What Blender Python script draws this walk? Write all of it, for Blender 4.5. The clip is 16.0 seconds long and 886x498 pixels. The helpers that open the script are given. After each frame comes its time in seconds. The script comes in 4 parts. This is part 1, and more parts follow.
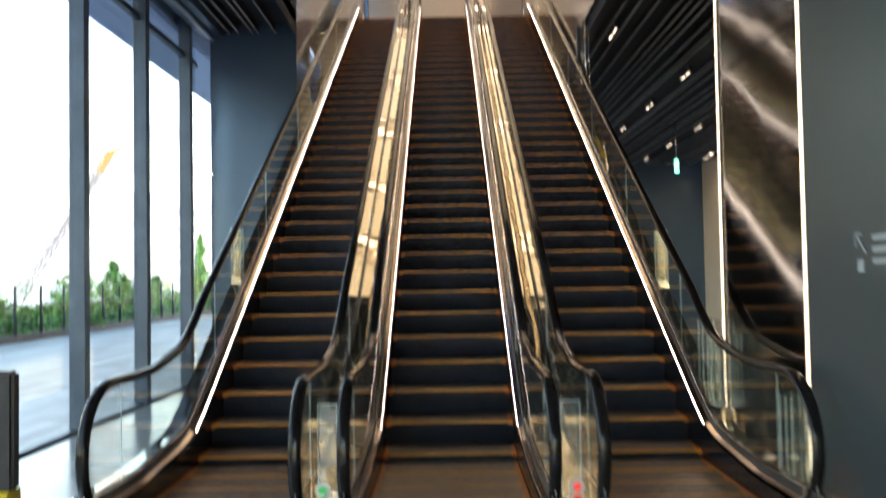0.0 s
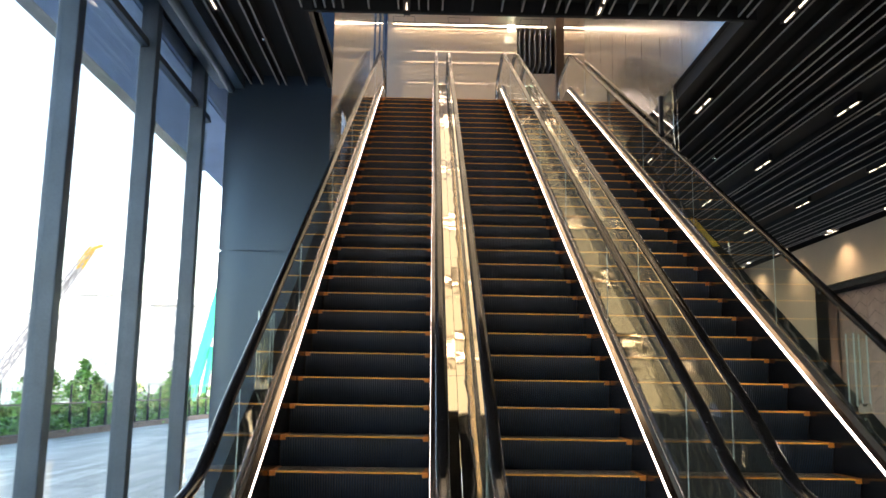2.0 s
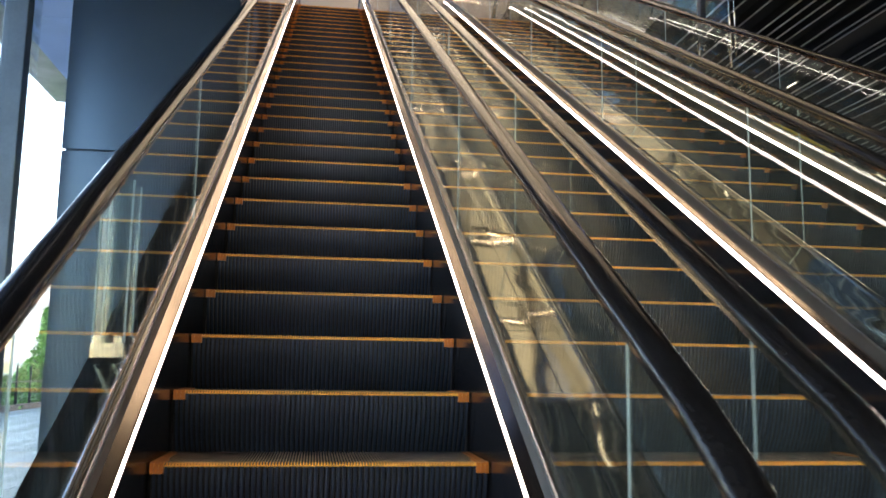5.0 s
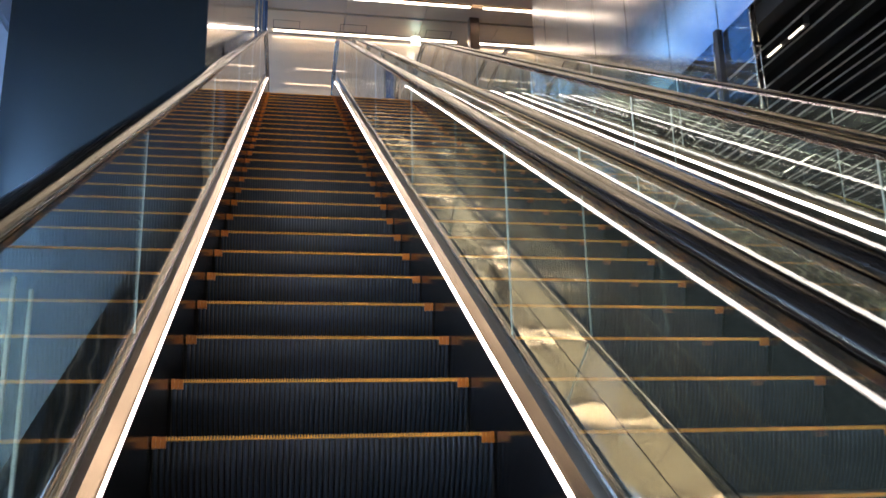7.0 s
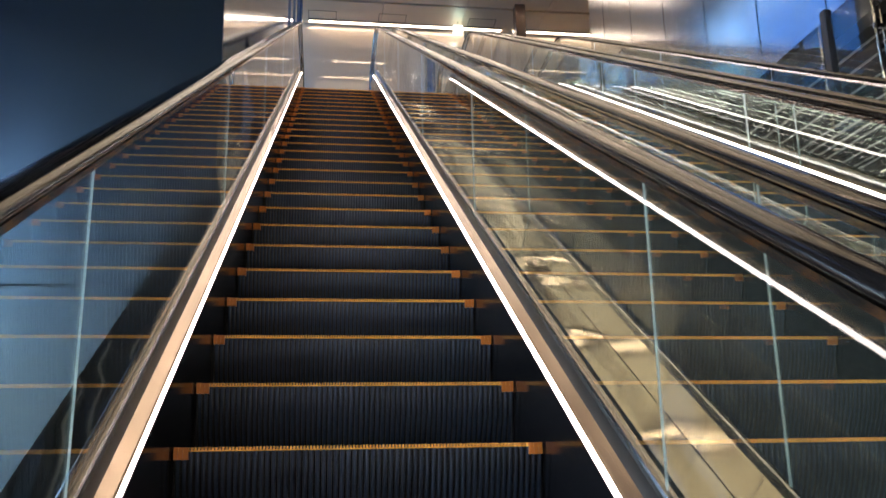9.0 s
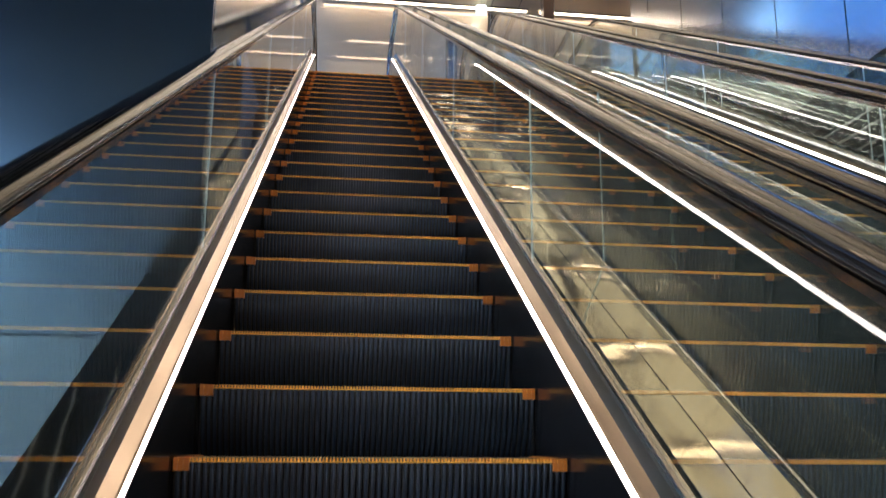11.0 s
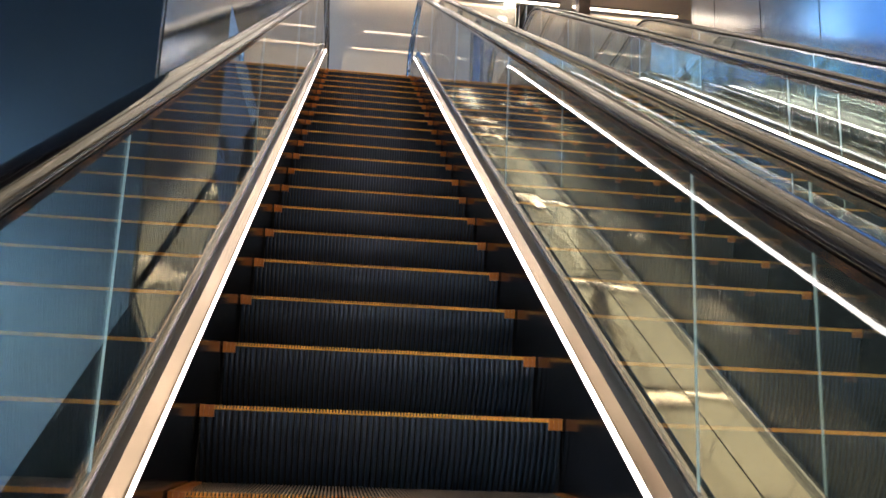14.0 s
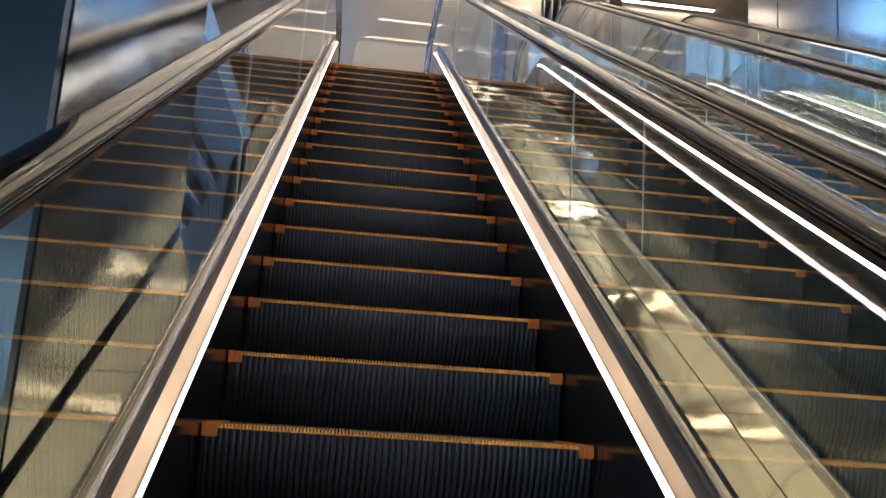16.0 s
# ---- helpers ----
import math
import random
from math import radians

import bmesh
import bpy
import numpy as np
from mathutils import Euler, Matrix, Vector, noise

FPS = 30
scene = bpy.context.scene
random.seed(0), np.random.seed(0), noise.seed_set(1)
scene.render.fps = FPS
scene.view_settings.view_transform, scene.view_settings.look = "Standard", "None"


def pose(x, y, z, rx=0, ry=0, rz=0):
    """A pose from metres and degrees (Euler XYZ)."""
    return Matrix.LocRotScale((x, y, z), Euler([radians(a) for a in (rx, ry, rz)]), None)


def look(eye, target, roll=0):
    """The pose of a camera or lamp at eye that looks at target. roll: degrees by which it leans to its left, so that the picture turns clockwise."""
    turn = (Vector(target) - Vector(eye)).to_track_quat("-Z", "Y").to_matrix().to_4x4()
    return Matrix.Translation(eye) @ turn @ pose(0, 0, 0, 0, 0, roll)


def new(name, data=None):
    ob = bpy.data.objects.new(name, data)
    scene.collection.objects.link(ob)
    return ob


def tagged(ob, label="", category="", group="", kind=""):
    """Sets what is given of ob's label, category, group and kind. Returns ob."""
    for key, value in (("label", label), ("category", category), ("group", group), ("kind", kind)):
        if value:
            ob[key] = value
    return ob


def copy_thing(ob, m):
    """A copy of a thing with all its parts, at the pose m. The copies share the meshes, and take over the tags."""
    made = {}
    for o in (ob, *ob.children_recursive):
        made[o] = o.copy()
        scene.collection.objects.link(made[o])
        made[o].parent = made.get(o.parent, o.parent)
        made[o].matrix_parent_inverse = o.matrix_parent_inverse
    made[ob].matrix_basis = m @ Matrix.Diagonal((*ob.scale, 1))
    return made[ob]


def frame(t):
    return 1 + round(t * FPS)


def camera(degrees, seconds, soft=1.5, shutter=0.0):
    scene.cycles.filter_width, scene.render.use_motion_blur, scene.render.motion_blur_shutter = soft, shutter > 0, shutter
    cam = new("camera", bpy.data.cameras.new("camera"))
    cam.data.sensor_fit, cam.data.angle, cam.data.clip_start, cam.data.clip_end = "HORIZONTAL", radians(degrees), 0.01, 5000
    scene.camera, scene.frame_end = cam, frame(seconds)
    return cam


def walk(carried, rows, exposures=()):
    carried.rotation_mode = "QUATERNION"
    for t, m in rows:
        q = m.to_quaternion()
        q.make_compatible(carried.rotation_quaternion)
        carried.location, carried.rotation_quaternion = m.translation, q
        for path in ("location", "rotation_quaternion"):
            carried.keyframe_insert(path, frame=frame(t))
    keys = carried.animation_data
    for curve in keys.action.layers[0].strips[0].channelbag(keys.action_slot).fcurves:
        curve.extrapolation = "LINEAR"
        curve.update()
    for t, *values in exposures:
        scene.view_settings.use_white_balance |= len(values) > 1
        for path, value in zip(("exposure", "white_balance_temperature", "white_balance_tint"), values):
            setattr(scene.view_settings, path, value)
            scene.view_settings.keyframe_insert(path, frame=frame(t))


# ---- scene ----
LED, STRIP, SPOT, SKY, WASH, LINE, PANEL = 2.9, 3.2, 1.2, 0.25, 30.0, 4.0, 0.31
EXPOSURES = [(0.0, 2.0, 7150, 16), (2.0, 1.98, 7150, 16), (4.0, 2.17, 6950, 15), (6.5, 2.1, 6450, 16), (9.0, 2.02, 6400, 17), (12.5, 2.12, 6200, 12), (16.0, 2.16, 6100, 12)]
HATCHES = (-0.61, 0.93, 2.95)
cam = camera(54.9, 16.0, shutter=0.5)
PATH = [
    (0.0, 1.45, -6.171, 1.434, 91.99, 0.98, 0.37),
    (0.1, 1.393, -6.065, 1.429, 93.74, 0.91, 0.44),
    (0.2, 1.336, -5.96, 1.425, 94.96, 0.86, 0.49),
    (0.3, 1.28, -5.854, 1.42, 95.84, 0.82, 0.52),
    (0.4, 1.223, -5.748, 1.416, 96.47, 0.8, 0.54),
    (0.5, 1.166, -5.643, 1.411, 96.86, 0.78, 0.56),
    (1.0, 0.929, -4.988, 1.446, 98.61, 0.17, 0.66),
    (1.5, 0.649, -4.438, 1.421, 98.93, -0.57, 0.06),
    (2.0, 0.495, -3.809, 1.425, 99.41, -0.88, -1.14),
    (2.5, 0.278, -3.186, 1.51, 98.61, -1.32, -3.87),
    (3.0, 0.19, -2.639, 1.443, 97.57, -1.39, -4.59),
    (3.5, 0.055, -2.076, 1.347, 97.14, -1.64, -6.9),
    (4.0, 0.023, -1.453, 1.378, 95.85, -1.84, -7.25),
    (4.5, 0.002, -0.93, 1.37, 96.678, -1.476, -7.671),
    (5.0, -0.039, -0.42, 1.38, 98.265, -0.78, -8.479),
    (5.5, -0.087, -0.1, 1.42, 100.128, 0.039, -9.426),
    (6.0, -0.131, 0.15, 1.47, 101.853, 0.796, -10.304),
    (6.5, -0.154, 0.41, 1.533, 102.75, 1.19, -10.76),
    (7.0, -0.134, 0.711, 1.609, 104.62, 1.35, -10.23),
    (8.0, -0.125, 1.167, 1.865, 105.66, 1.57, -8.8),
    (9.0, -0.109, 1.644, 2.096, 104.02, 0.99, -7.69),
    (11.5, -0.125, 2.735, 2.743, 102.63, -0.74, -7.39),
    (12.5, -0.143, 3.147, 2.982, 102.7, -1.43, -7.65),
    (13.5, -0.134, 3.572, 3.235, 102.31, -1.6, -7.06),
    (14.5, -0.158, 4.066, 3.498, 101.38, -2.93, -7.16),
    (16.0, -0.173, 4.731, 3.885, 100.93, -3.65, -6.82),
]
walk(cam, [(r[0], pose(*r[1:])) for r in PATH], EXPOSURES)

# ---------------------------------------------------------------- world, sun, exposure
world = bpy.data.worlds.new("sky_world")
scene.world = world
world.use_nodes = True
wn = world.node_tree.nodes
wl = world.node_tree.links
sky = wn.new("ShaderNodeTexSky")
sky.sky_type = "NISHITA"
sky.sun_disc = False
sky.sun_elevation = radians(38)
sky.sun_rotation = radians(130)
sky.air_density = 1.5
sky.dust_density = 1.0
wn["Background"].inputs["Strength"].default_value = SKY
wl.new(sky.outputs[0], wn["Background"].inputs["Color"])
sun_data = bpy.data.lights.new("sun", "SUN")
sun_data.energy = 2.5
sun_data.angle = radians(0.6)
sun_data.color = (1.0, 0.93, 0.82)
sun = new("sun", sun_data)
sun.matrix_world = look((24, -20, 24), (0, 0, 0))
scene.cycles.transparent_max_bounces = 40
scene.cycles.max_bounces = 10

# ---------------------------------------------------------------- materials


def mat(name, color, rough=0.5, metal=0.0, var=0.0, scale=8.0, bump=0.0, bscale=60.0, emit=None, strength=0.0, stretch=(1, 1, 1), rvar=0.0, spec=None, rand=0.0):
    m = bpy.data.materials.new(name)
    m.use_nodes = True
    n, l = m.node_tree.nodes, m.node_tree.links
    p = n["Principled BSDF"]
    p.inputs["Base Color"].default_value = (*color, 1)
    p.inputs["Roughness"].default_value = rough
    p.inputs["Metallic"].default_value = metal
    if spec is not None:
        p.inputs["Specular IOR Level"].default_value = spec
    if emit:
        p.inputs["Emission Color"].default_value = (*emit, 1)
        p.inputs["Emission Strength"].default_value = strength
    if var or bump or rvar or rand:
        tc = n.new("ShaderNodeTexCoord")
        mp = n.new("ShaderNodeMapping")
        mp.inputs["Scale"].default_value = stretch
        l.new(tc.outputs["Object"], mp.inputs["Vector"])
        big = n.new("ShaderNodeTexNoise")
        big.inputs["Scale"].default_value = scale
        big.inputs["Detail"].default_value = 6
        l.new(mp.outputs[0], big.inputs["Vector"])
        fine = n.new("ShaderNodeTexNoise")
        fine.inputs["Scale"].default_value = bscale
        fine.inputs["Detail"].default_value = 4
        l.new(mp.outputs[0], fine.inputs["Vector"])
        if var or rand:
            ramp = n.new("ShaderNodeMapRange")
            ramp.inputs["From Min"].default_value = 0.3
            ramp.inputs["From Max"].default_value = 0.7
            ramp.inputs["To Min"].default_value = 1 - var
            ramp.inputs["To Max"].default_value = 1 + var
            l.new(big.outputs[0], ramp.inputs["Value"])
            grain = n.new("ShaderNodeMapRange")
            grain.inputs["From Min"].default_value = 0.3
            grain.inputs["From Max"].default_value = 0.7
            grain.inputs["To Min"].default_value = 1 - var * 0.5
            grain.inputs["To Max"].default_value = 1 + var * 0.5
            l.new(fine.outputs[0], grain.inputs["Value"])
            mul = n.new("ShaderNodeMath")
            mul.operation = "MULTIPLY"
            l.new(ramp.outputs[0], mul.inputs[0])
            l.new(grain.outputs[0], mul.inputs[1])
            val = mul.outputs[0]
            if rand:
                oi = n.new("ShaderNodeObjectInfo")
                rr = n.new("ShaderNodeMapRange")
                rr.inputs["To Min"].default_value = 1 - rand
                rr.inputs["To Max"].default_value = 1 + rand
                l.new(oi.outputs["Random"], rr.inputs["Value"])
                m2 = n.new("ShaderNodeMath")
                m2.operation = "MULTIPLY"
                l.new(val, m2.inputs[0])
                l.new(rr.outputs[0], m2.inputs[1])
                val = m2.outputs[0]
            sc = n.new("ShaderNodeVectorMath")
            sc.operation = "SCALE"
            sc.inputs[0].default_value = color
            l.new(val, sc.inputs["Scale"])
            l.new(sc.outputs[0], p.inputs["Base Color"])
        if rvar:
            rm = n.new("ShaderNodeMapRange")
            rm.inputs["From Min"].default_value = 0.3
            rm.inputs["From Max"].default_value = 0.7
            rm.inputs["To Min"].default_value = max(0.0, rough - rvar)
            rm.inputs["To Max"].default_value = rough + rvar
            l.new(big.outputs[0], rm.inputs["Value"])
            l.new(rm.outputs[0], p.inputs["Roughness"])
        if bump:
            b = n.new("ShaderNodeBump")
            b.inputs["Strength"].default_value = bump
            b.inputs["Distance"].default_value = 0.01
            l.new(fine.outputs[0], b.inputs["Height"])
            l.new(b.outputs[0], p.inputs["Normal"])
    return m


def glass_mat(name, tint, ior=1.5, rough=0.0, gain=1.0, film=0.0, rim=1.0):
    m = bpy.data.materials.new(name)
    m.use_nodes = True
    n, l = m.node_tree.nodes, m.node_tree.links
    n.remove(n["Principled BSDF"])
    lw = n.new("ShaderNodeLayerWeight")
    lw.inputs["Blend"].default_value = 0.5
    pw = n.new("ShaderNodeMath")
    pw.operation = "POWER"
    pw.inputs[1].default_value = 5.0
    l.new(lw.outputs["Facing"], pw.inputs[0])
    fr = n.new("ShaderNodeMapRange")
    fr.inputs["To Min"].default_value = ((ior - 1) / (ior + 1)) ** 2
    fr.inputs["To Max"].default_value = rim
    l.new(pw.outputs[0], fr.inputs["Value"])
    tr = n.new("ShaderNodeBsdfTransparent")
    tr.inputs["Color"].default_value = (*tint, 1)
    gl = n.new("ShaderNodeBsdfGlossy")
    gl.inputs["Roughness"].default_value = rough
    gl.inputs["Color"].default_value = (gain, gain, gain, 1)
    mx = n.new("ShaderNodeMixShader")
    l.new(fr.outputs[0], mx.inputs[0])
    l.new(tr.outputs[0], mx.inputs[1])
    l.new(gl.outputs[0], mx.inputs[2])
    out = mx
    if film:
        # thin pale green diffuse layer, patchy by noise
        df = n.new("ShaderNodeBsdfDiffuse")
        df.inputs["Color"].default_value = (0.78, 0.86, 0.78, 1)
        out = n.new("ShaderNodeMixShader")
        tc = n.new("ShaderNodeTexCoord")
        nz = n.new("ShaderNodeTexNoise")
        nz.inputs["Scale"].default_value = 3.0
        nz.inputs["Detail"].default_value = 5
        l.new(tc.outputs["Object"], nz.inputs["Vector"])
        fm = n.new("ShaderNodeMapRange")
        fm.inputs["From Min"].default_value = 0.3
        fm.inputs["From Max"].default_value = 0.7
        fm.inputs["To Min"].default_value = film * 0.7
        fm.inputs["To Max"].default_value = film * 1.3
        l.new(nz.outputs[0], fm.inputs["Value"])
        l.new(fm.outputs[0], out.inputs[0])
        l.new(mx.outputs[0], out.inputs[1])
        l.new(df.outputs[0], out.inputs[2])
    l.new(out.outputs[0], n["Material Output"].inputs["Surface"])
    return m


def wavy_steel(name, color, rough, wave=0.25, wscale=1.2):
    """Polished sheet whose slight dents bend what it mirrors."""
    m = mat(name, color, rough, 1.0)
    n, l = m.node_tree.nodes, m.node_tree.links
    tc = n.new("ShaderNodeTexCoord")
    a = n.new("ShaderNodeTexNoise")
    a.inputs["Scale"].default_value = wscale
    a.inputs["Detail"].default_value = 1.5
    l.new(tc.outputs["Object"], a.inputs["Vector"])
    b = n.new("ShaderNodeBump")
    b.inputs["Strength"].default_value = wave
    b.inputs["Distance"].default_value = 0.05
    l.new(a.outputs[0], b.inputs["Height"])
    l.new(b.outputs[0], n["Principled BSDF"].inputs["Normal"])
    s = n.new("ShaderNodeTexNoise")
    s.inputs["Scale"].default_value = 6
    s.inputs["Detail"].default_value = 2
    l.new(tc.outputs["Object"], s.inputs["Vector"])
    r = n.new("ShaderNodeMapRange")
    r.inputs["To Min"].default_value = rough * 0.85
    r.inputs["To Max"].default_value = rough * 1.2
    l.new(s.outputs[0], r.inputs["Value"])
    l.new(r.outputs[0], n["Principled BSDF"].inputs["Roughness"])
    return m


M_STEP = mat("step_black", (0.036, 0.052, 0.084), 0.32, 0.4, var=0.15, scale=9, bscale=120, rvar=0.03)
# near-black that paints shade into the step grooves, underside and side plates
M_STEPSHADE = mat("step_shade_black", (0.006, 0.007, 0.01), 0.6, 0.0, var=0.2, scale=9)
M_RIBTIP = mat("cleat_grey", (0.5, 0.37, 0.27), 0.38, 0.6, var=0.3, scale=20)
M_YELLOW = mat("step_yellow", (0.95, 0.42, 0.05), 0.42, 0.0, var=0.15, scale=18, bscale=150, rand=0.12)
M_ORANGE = mat("step_orange", (0.66, 0.19, 0.018), 0.42, 0.0, var=0.15, scale=18, bscale=150, rand=0.1)
M_SKIRT = mat("skirt_black", (0.012, 0.012, 0.014), 0.16, 0.2, var=0.3, scale=3, rvar=0.05)
M_DECK = wavy_steel("inner_deck_steel", (0.52, 0.43, 0.38), 0.15, 0.08, 1.5)
M_OUTDECK = wavy_steel("outer_deck_steel", (0.92, 0.82, 0.66), 0.045, 0.16, 2.0)
M_GASKET = mat("gasket_grey", (0.1, 0.095, 0.088), 0.36, 0.5, var=0.1, scale=6)
M_CLAMP = mat("clamp_aluminium", (0.6, 0.61, 0.62), 0.14, 1.0, var=0.05, scale=10)
M_RUBBER = mat("handrail_rubber", (0.014, 0.012, 0.012), 0.09, 0.0, var=0.2, scale=30, rvar=0.01, spec=0.32)
M_CLAMPDARK = mat("clamp_dark_steel", (0.3, 0.28, 0.26), 0.2, 1.0, var=0.06, scale=8)
M_GUIDE = mat("handrail_guide_steel", (0.7, 0.68, 0.65), 0.15, 1.0)
M_GLASS = glass_mat("balustrade_glass", (0.945, 0.968, 0.95), 1.58, film=0.006)
M_GLASSEDGE = mat("glass_edge", (0.62, 0.76, 0.76), 0.15)
M_LED = mat("skirt_led", (1, 1, 1), 0.4, emit=(1.0, 0.88, 0.78), strength=LED)
M_COLLED = mat("wall_led", (1, 1, 1), 0.4, emit=(1.0, 0.8, 0.55), strength=LED * 0.3)
M_STRIP = mat("ceiling_strip_led", (1, 1, 1), 0.4, emit=(1.0, 0.84, 0.64), strength=STRIP)
M_STRIP2 = mat("ceiling_panel_led", (1, 1, 1), 0.4, emit=(1.0, 0.77, 0.52), strength=LINE)
# weak emission standing in for a brightly lit ceiling
M_CEILGLOW = mat("ceiling_glow_panel", (0.8, 0.7, 0.5), 0.4, emit=(1.0, 0.83, 0.55), strength=PANEL)
M_SPOT = mat("spot_led", (1, 1, 1), 0.4, emit=(1.0, 0.87, 0.68), strength=SPOT)
M_DARKWALL = mat("dark_metal_panel", (0.085, 0.14, 0.22), 0.26, 0.7, var=0.03, scale=0.35, bscale=140)
M_GREYWALL = mat("dark_grey_panel", (0.045, 0.06, 0.065), 0.34, 0.3, var=0.08, scale=0.5, bscale=120)
M_STAINLESS = wavy_steel("stainless_panel", (0.38, 0.39, 0.41), 0.12, 0.05, 0.7)
M_BRUSHED = wavy_steel("brushed_steel_panel", (0.5, 0.48, 0.46), 0.14, 0.02, 0.5)
M_BRONZE = mat("dark_bronze", (0.13, 0.09, 0.065), 0.35, 0.6, var=0.1, scale=3)
M_CEIL = mat("ceiling_black", (0.012, 0.012, 0.014), 0.7, var=0.2, scale=2)
M_FIN = mat("ceiling_fin", (0.38, 0.37, 0.36), 0.45, 0.0, var=0.15, scale=4)
M_BEIGE = mat("beige_wall_panel", (0.5, 0.4, 0.29), 0.45, 0.0, var=0.06, scale=1.5, bscale=40, bump=0.02)
M_UPWALL = mat("upper_wall_panel", (0.62, 0.5, 0.36), 0.04, 0.1, var=0.05, scale=1.2, bscale=30)
M_UPCEIL = mat("upper_ceiling_panel", (0.62, 0.5, 0.34), 0.42, 0.1, var=0.06, scale=1.0)
M_MARBLE = wavy_steel("black_mirror_panel", (0.24, 0.245, 0.24), 0.08, 0.16, 1.0)
M_FLOOR = mat("hall_floor_stone", (0.3, 0.29, 0.28), 0.2, 0.0, var=0.15, scale=2, bscale=40, rvar=0.06)
M_PLATE = mat("landing_plate_steel", (0.45, 0.45, 0.45), 0.3, 1.0, var=0.15, scale=30)
M_MULL = mat("mullion_dark", (0.07, 0.1, 0.14), 0.4, 0.5, var=0.15, scale=3)
M_WINDOW = glass_mat("curtain_glass", (0.93, 0.95, 0.95), 1.45)
M_BLUEGLASS = glass_mat("blue_glass", (0.7, 0.85, 0.95), 1.45)
# emits blue in place of the sky
M_BLUEGLOW = mat("blue_glow_backdrop", (0.2, 0.3, 0.5), 0.8, emit=(0.09, 0.32, 0.85), strength=0.55)
M_CANOPY = mat("canopy_panel", (0.36, 0.5, 0.74), 0.5, 0.2, var=0.06, scale=2)
M_TERRACE = mat("terrace_board", (0.27, 0.28, 0.3), 0.42, 0.0, var=0.25, scale=3, bscale=60, bump=0.1)
def vary_islands(m, low, high):
    """Each loose piece of the mesh takes its own brightness."""
    n, l = m.node_tree.nodes, m.node_tree.links
    p = n["Principled BSDF"]
    src = p.inputs["Base Color"].links[0].from_socket
    geo = n.new("ShaderNodeNewGeometry")
    mr = n.new("ShaderNodeMapRange")
    mr.inputs["To Min"].default_value = low
    mr.inputs["To Max"].default_value = high
    l.new(geo.outputs["Random Per Island"], mr.inputs["Value"])
    sc = n.new("ShaderNodeVectorMath")
    sc.operation = "SCALE"
    l.new(src, sc.inputs[0])
    l.new(mr.outputs[0], sc.inputs["Scale"])
    l.new(sc.outputs[0], p.inputs["Base Color"])


vary_islands(M_TERRACE, 0.55, 1.3)
M_KERB = mat("kerb_brown", (0.16, 0.12, 0.1), 0.7, var=0.2, scale=6)
M_FENCE = mat("fence_post", (0.06, 0.07, 0.075), 0.45, 0.5)
M_FENCEGLASS = glass_mat("fence_glass", (0.85, 0.93, 0.9), 1.12, rim=0.25)
M_LEAF = mat("leaf_green", (0.17, 0.36, 0.09), 0.55, var=0.5, scale=5, bscale=30)
vary_islands(M_LEAF, 0.5, 1.7)
M_BARK = mat("bark", (0.1, 0.07, 0.05), 0.85, var=0.3, scale=12, bump=0.4)
M_TOWER = mat("pale_facade", (0.6, 0.62, 0.63), 0.7, var=0.06, scale=0.3)
M_TOWERWIN = mat("facade_window", (0.34, 0.37, 0.39), 0.4)
M_CRANEG = mat("crane_green", (0.02, 0.42, 0.3), 0.5, var=0.1)
M_CRANEY = mat("crane_yellow", (0.4, 0.25, 0.03), 0.5, var=0.2)
M_CRANE = mat("crane_steel", (0.2, 0.2, 0.22), 0.6)
M_GROUND = mat("city_ground", (0.3, 0.3, 0.3), 0.9, var=0.2, scale=0.05)
M_SIGN = mat("exit_sign_green", (0.02, 0.45, 0.25), 0.4, emit=(0.1, 0.9, 0.55), strength=1.6)
M_SIGNW = mat("sign_white", (0.9, 0.95, 0.92), 0.4, emit=(0.85, 1.0, 0.93), strength=2.0)
M_LIFT = mat("lift_door_bronze", (0.46, 0.33, 0.28), 0.4, 0.35, var=0.12, scale=3, bscale=50)
M_WHITE = mat("pale_grey_mark", (0.26, 0.29, 0.32), 0.6)
M_PLASTIC = mat("clear_plastic", (0.75, 0.75, 0.72), 0.25)
M_GREEN = mat("button_green", (0.02, 0.4, 0.12), 0.3, emit=(0.05, 0.9, 0.3), strength=0.08)
M_RED = mat("button_red", (0.6, 0.02, 0.02), 0.3, emit=(0.9, 0.05, 0.03), strength=0.2)
M_YSTICK = mat("yellow_sticker", (0.85, 0.58, 0.02), 0.5)
M_CASE = mat("dark_case", (0.03, 0.03, 0.035), 0.4, var=0.2)

# ---------------------------------------------------------------- mesh helpers


def box(bm, x0, x1, y0, y1, z0, z1, mi=0):
    v = [bm.verts.new((x, y, z)) for x in (x0, x1) for y in (y0, y1) for z in (z0, z1)]
    for q in ((0, 1, 3, 2), (4, 6, 7, 5), (0, 4, 5, 1), (2, 3, 7, 6), (0, 2, 6, 4), (1, 5, 7, 3)):
        bm.faces.new([v[i] for i in q]).material_index = mi


def beam(bm, a, b, w, h=None, mi=0):
    """A square bar from a to b."""
    a, b = Vector(a), Vector(b)
    h = h or w
    d = (b - a).normalized()
    s = d.cross(Vector((0, 0, 1)))
    s = s.normalized() if s.length > 1e-4 else Vector((1, 0, 0))
    u = s.cross(d)
    v = [bm.verts.new(p + s * i * w / 2 + u * j * h / 2) for p in (a, b) for i, j in ((-1, -1), (1, -1), (1, 1), (-1, 1))]
    for q in ((0, 1, 2, 3), (7, 6, 5, 4), (0, 4, 5, 1), (1, 5, 6, 2), (2, 6, 7, 3), (3, 7, 4, 0)):
        bm.faces.new([v[i] for i in q]).material_index = mi


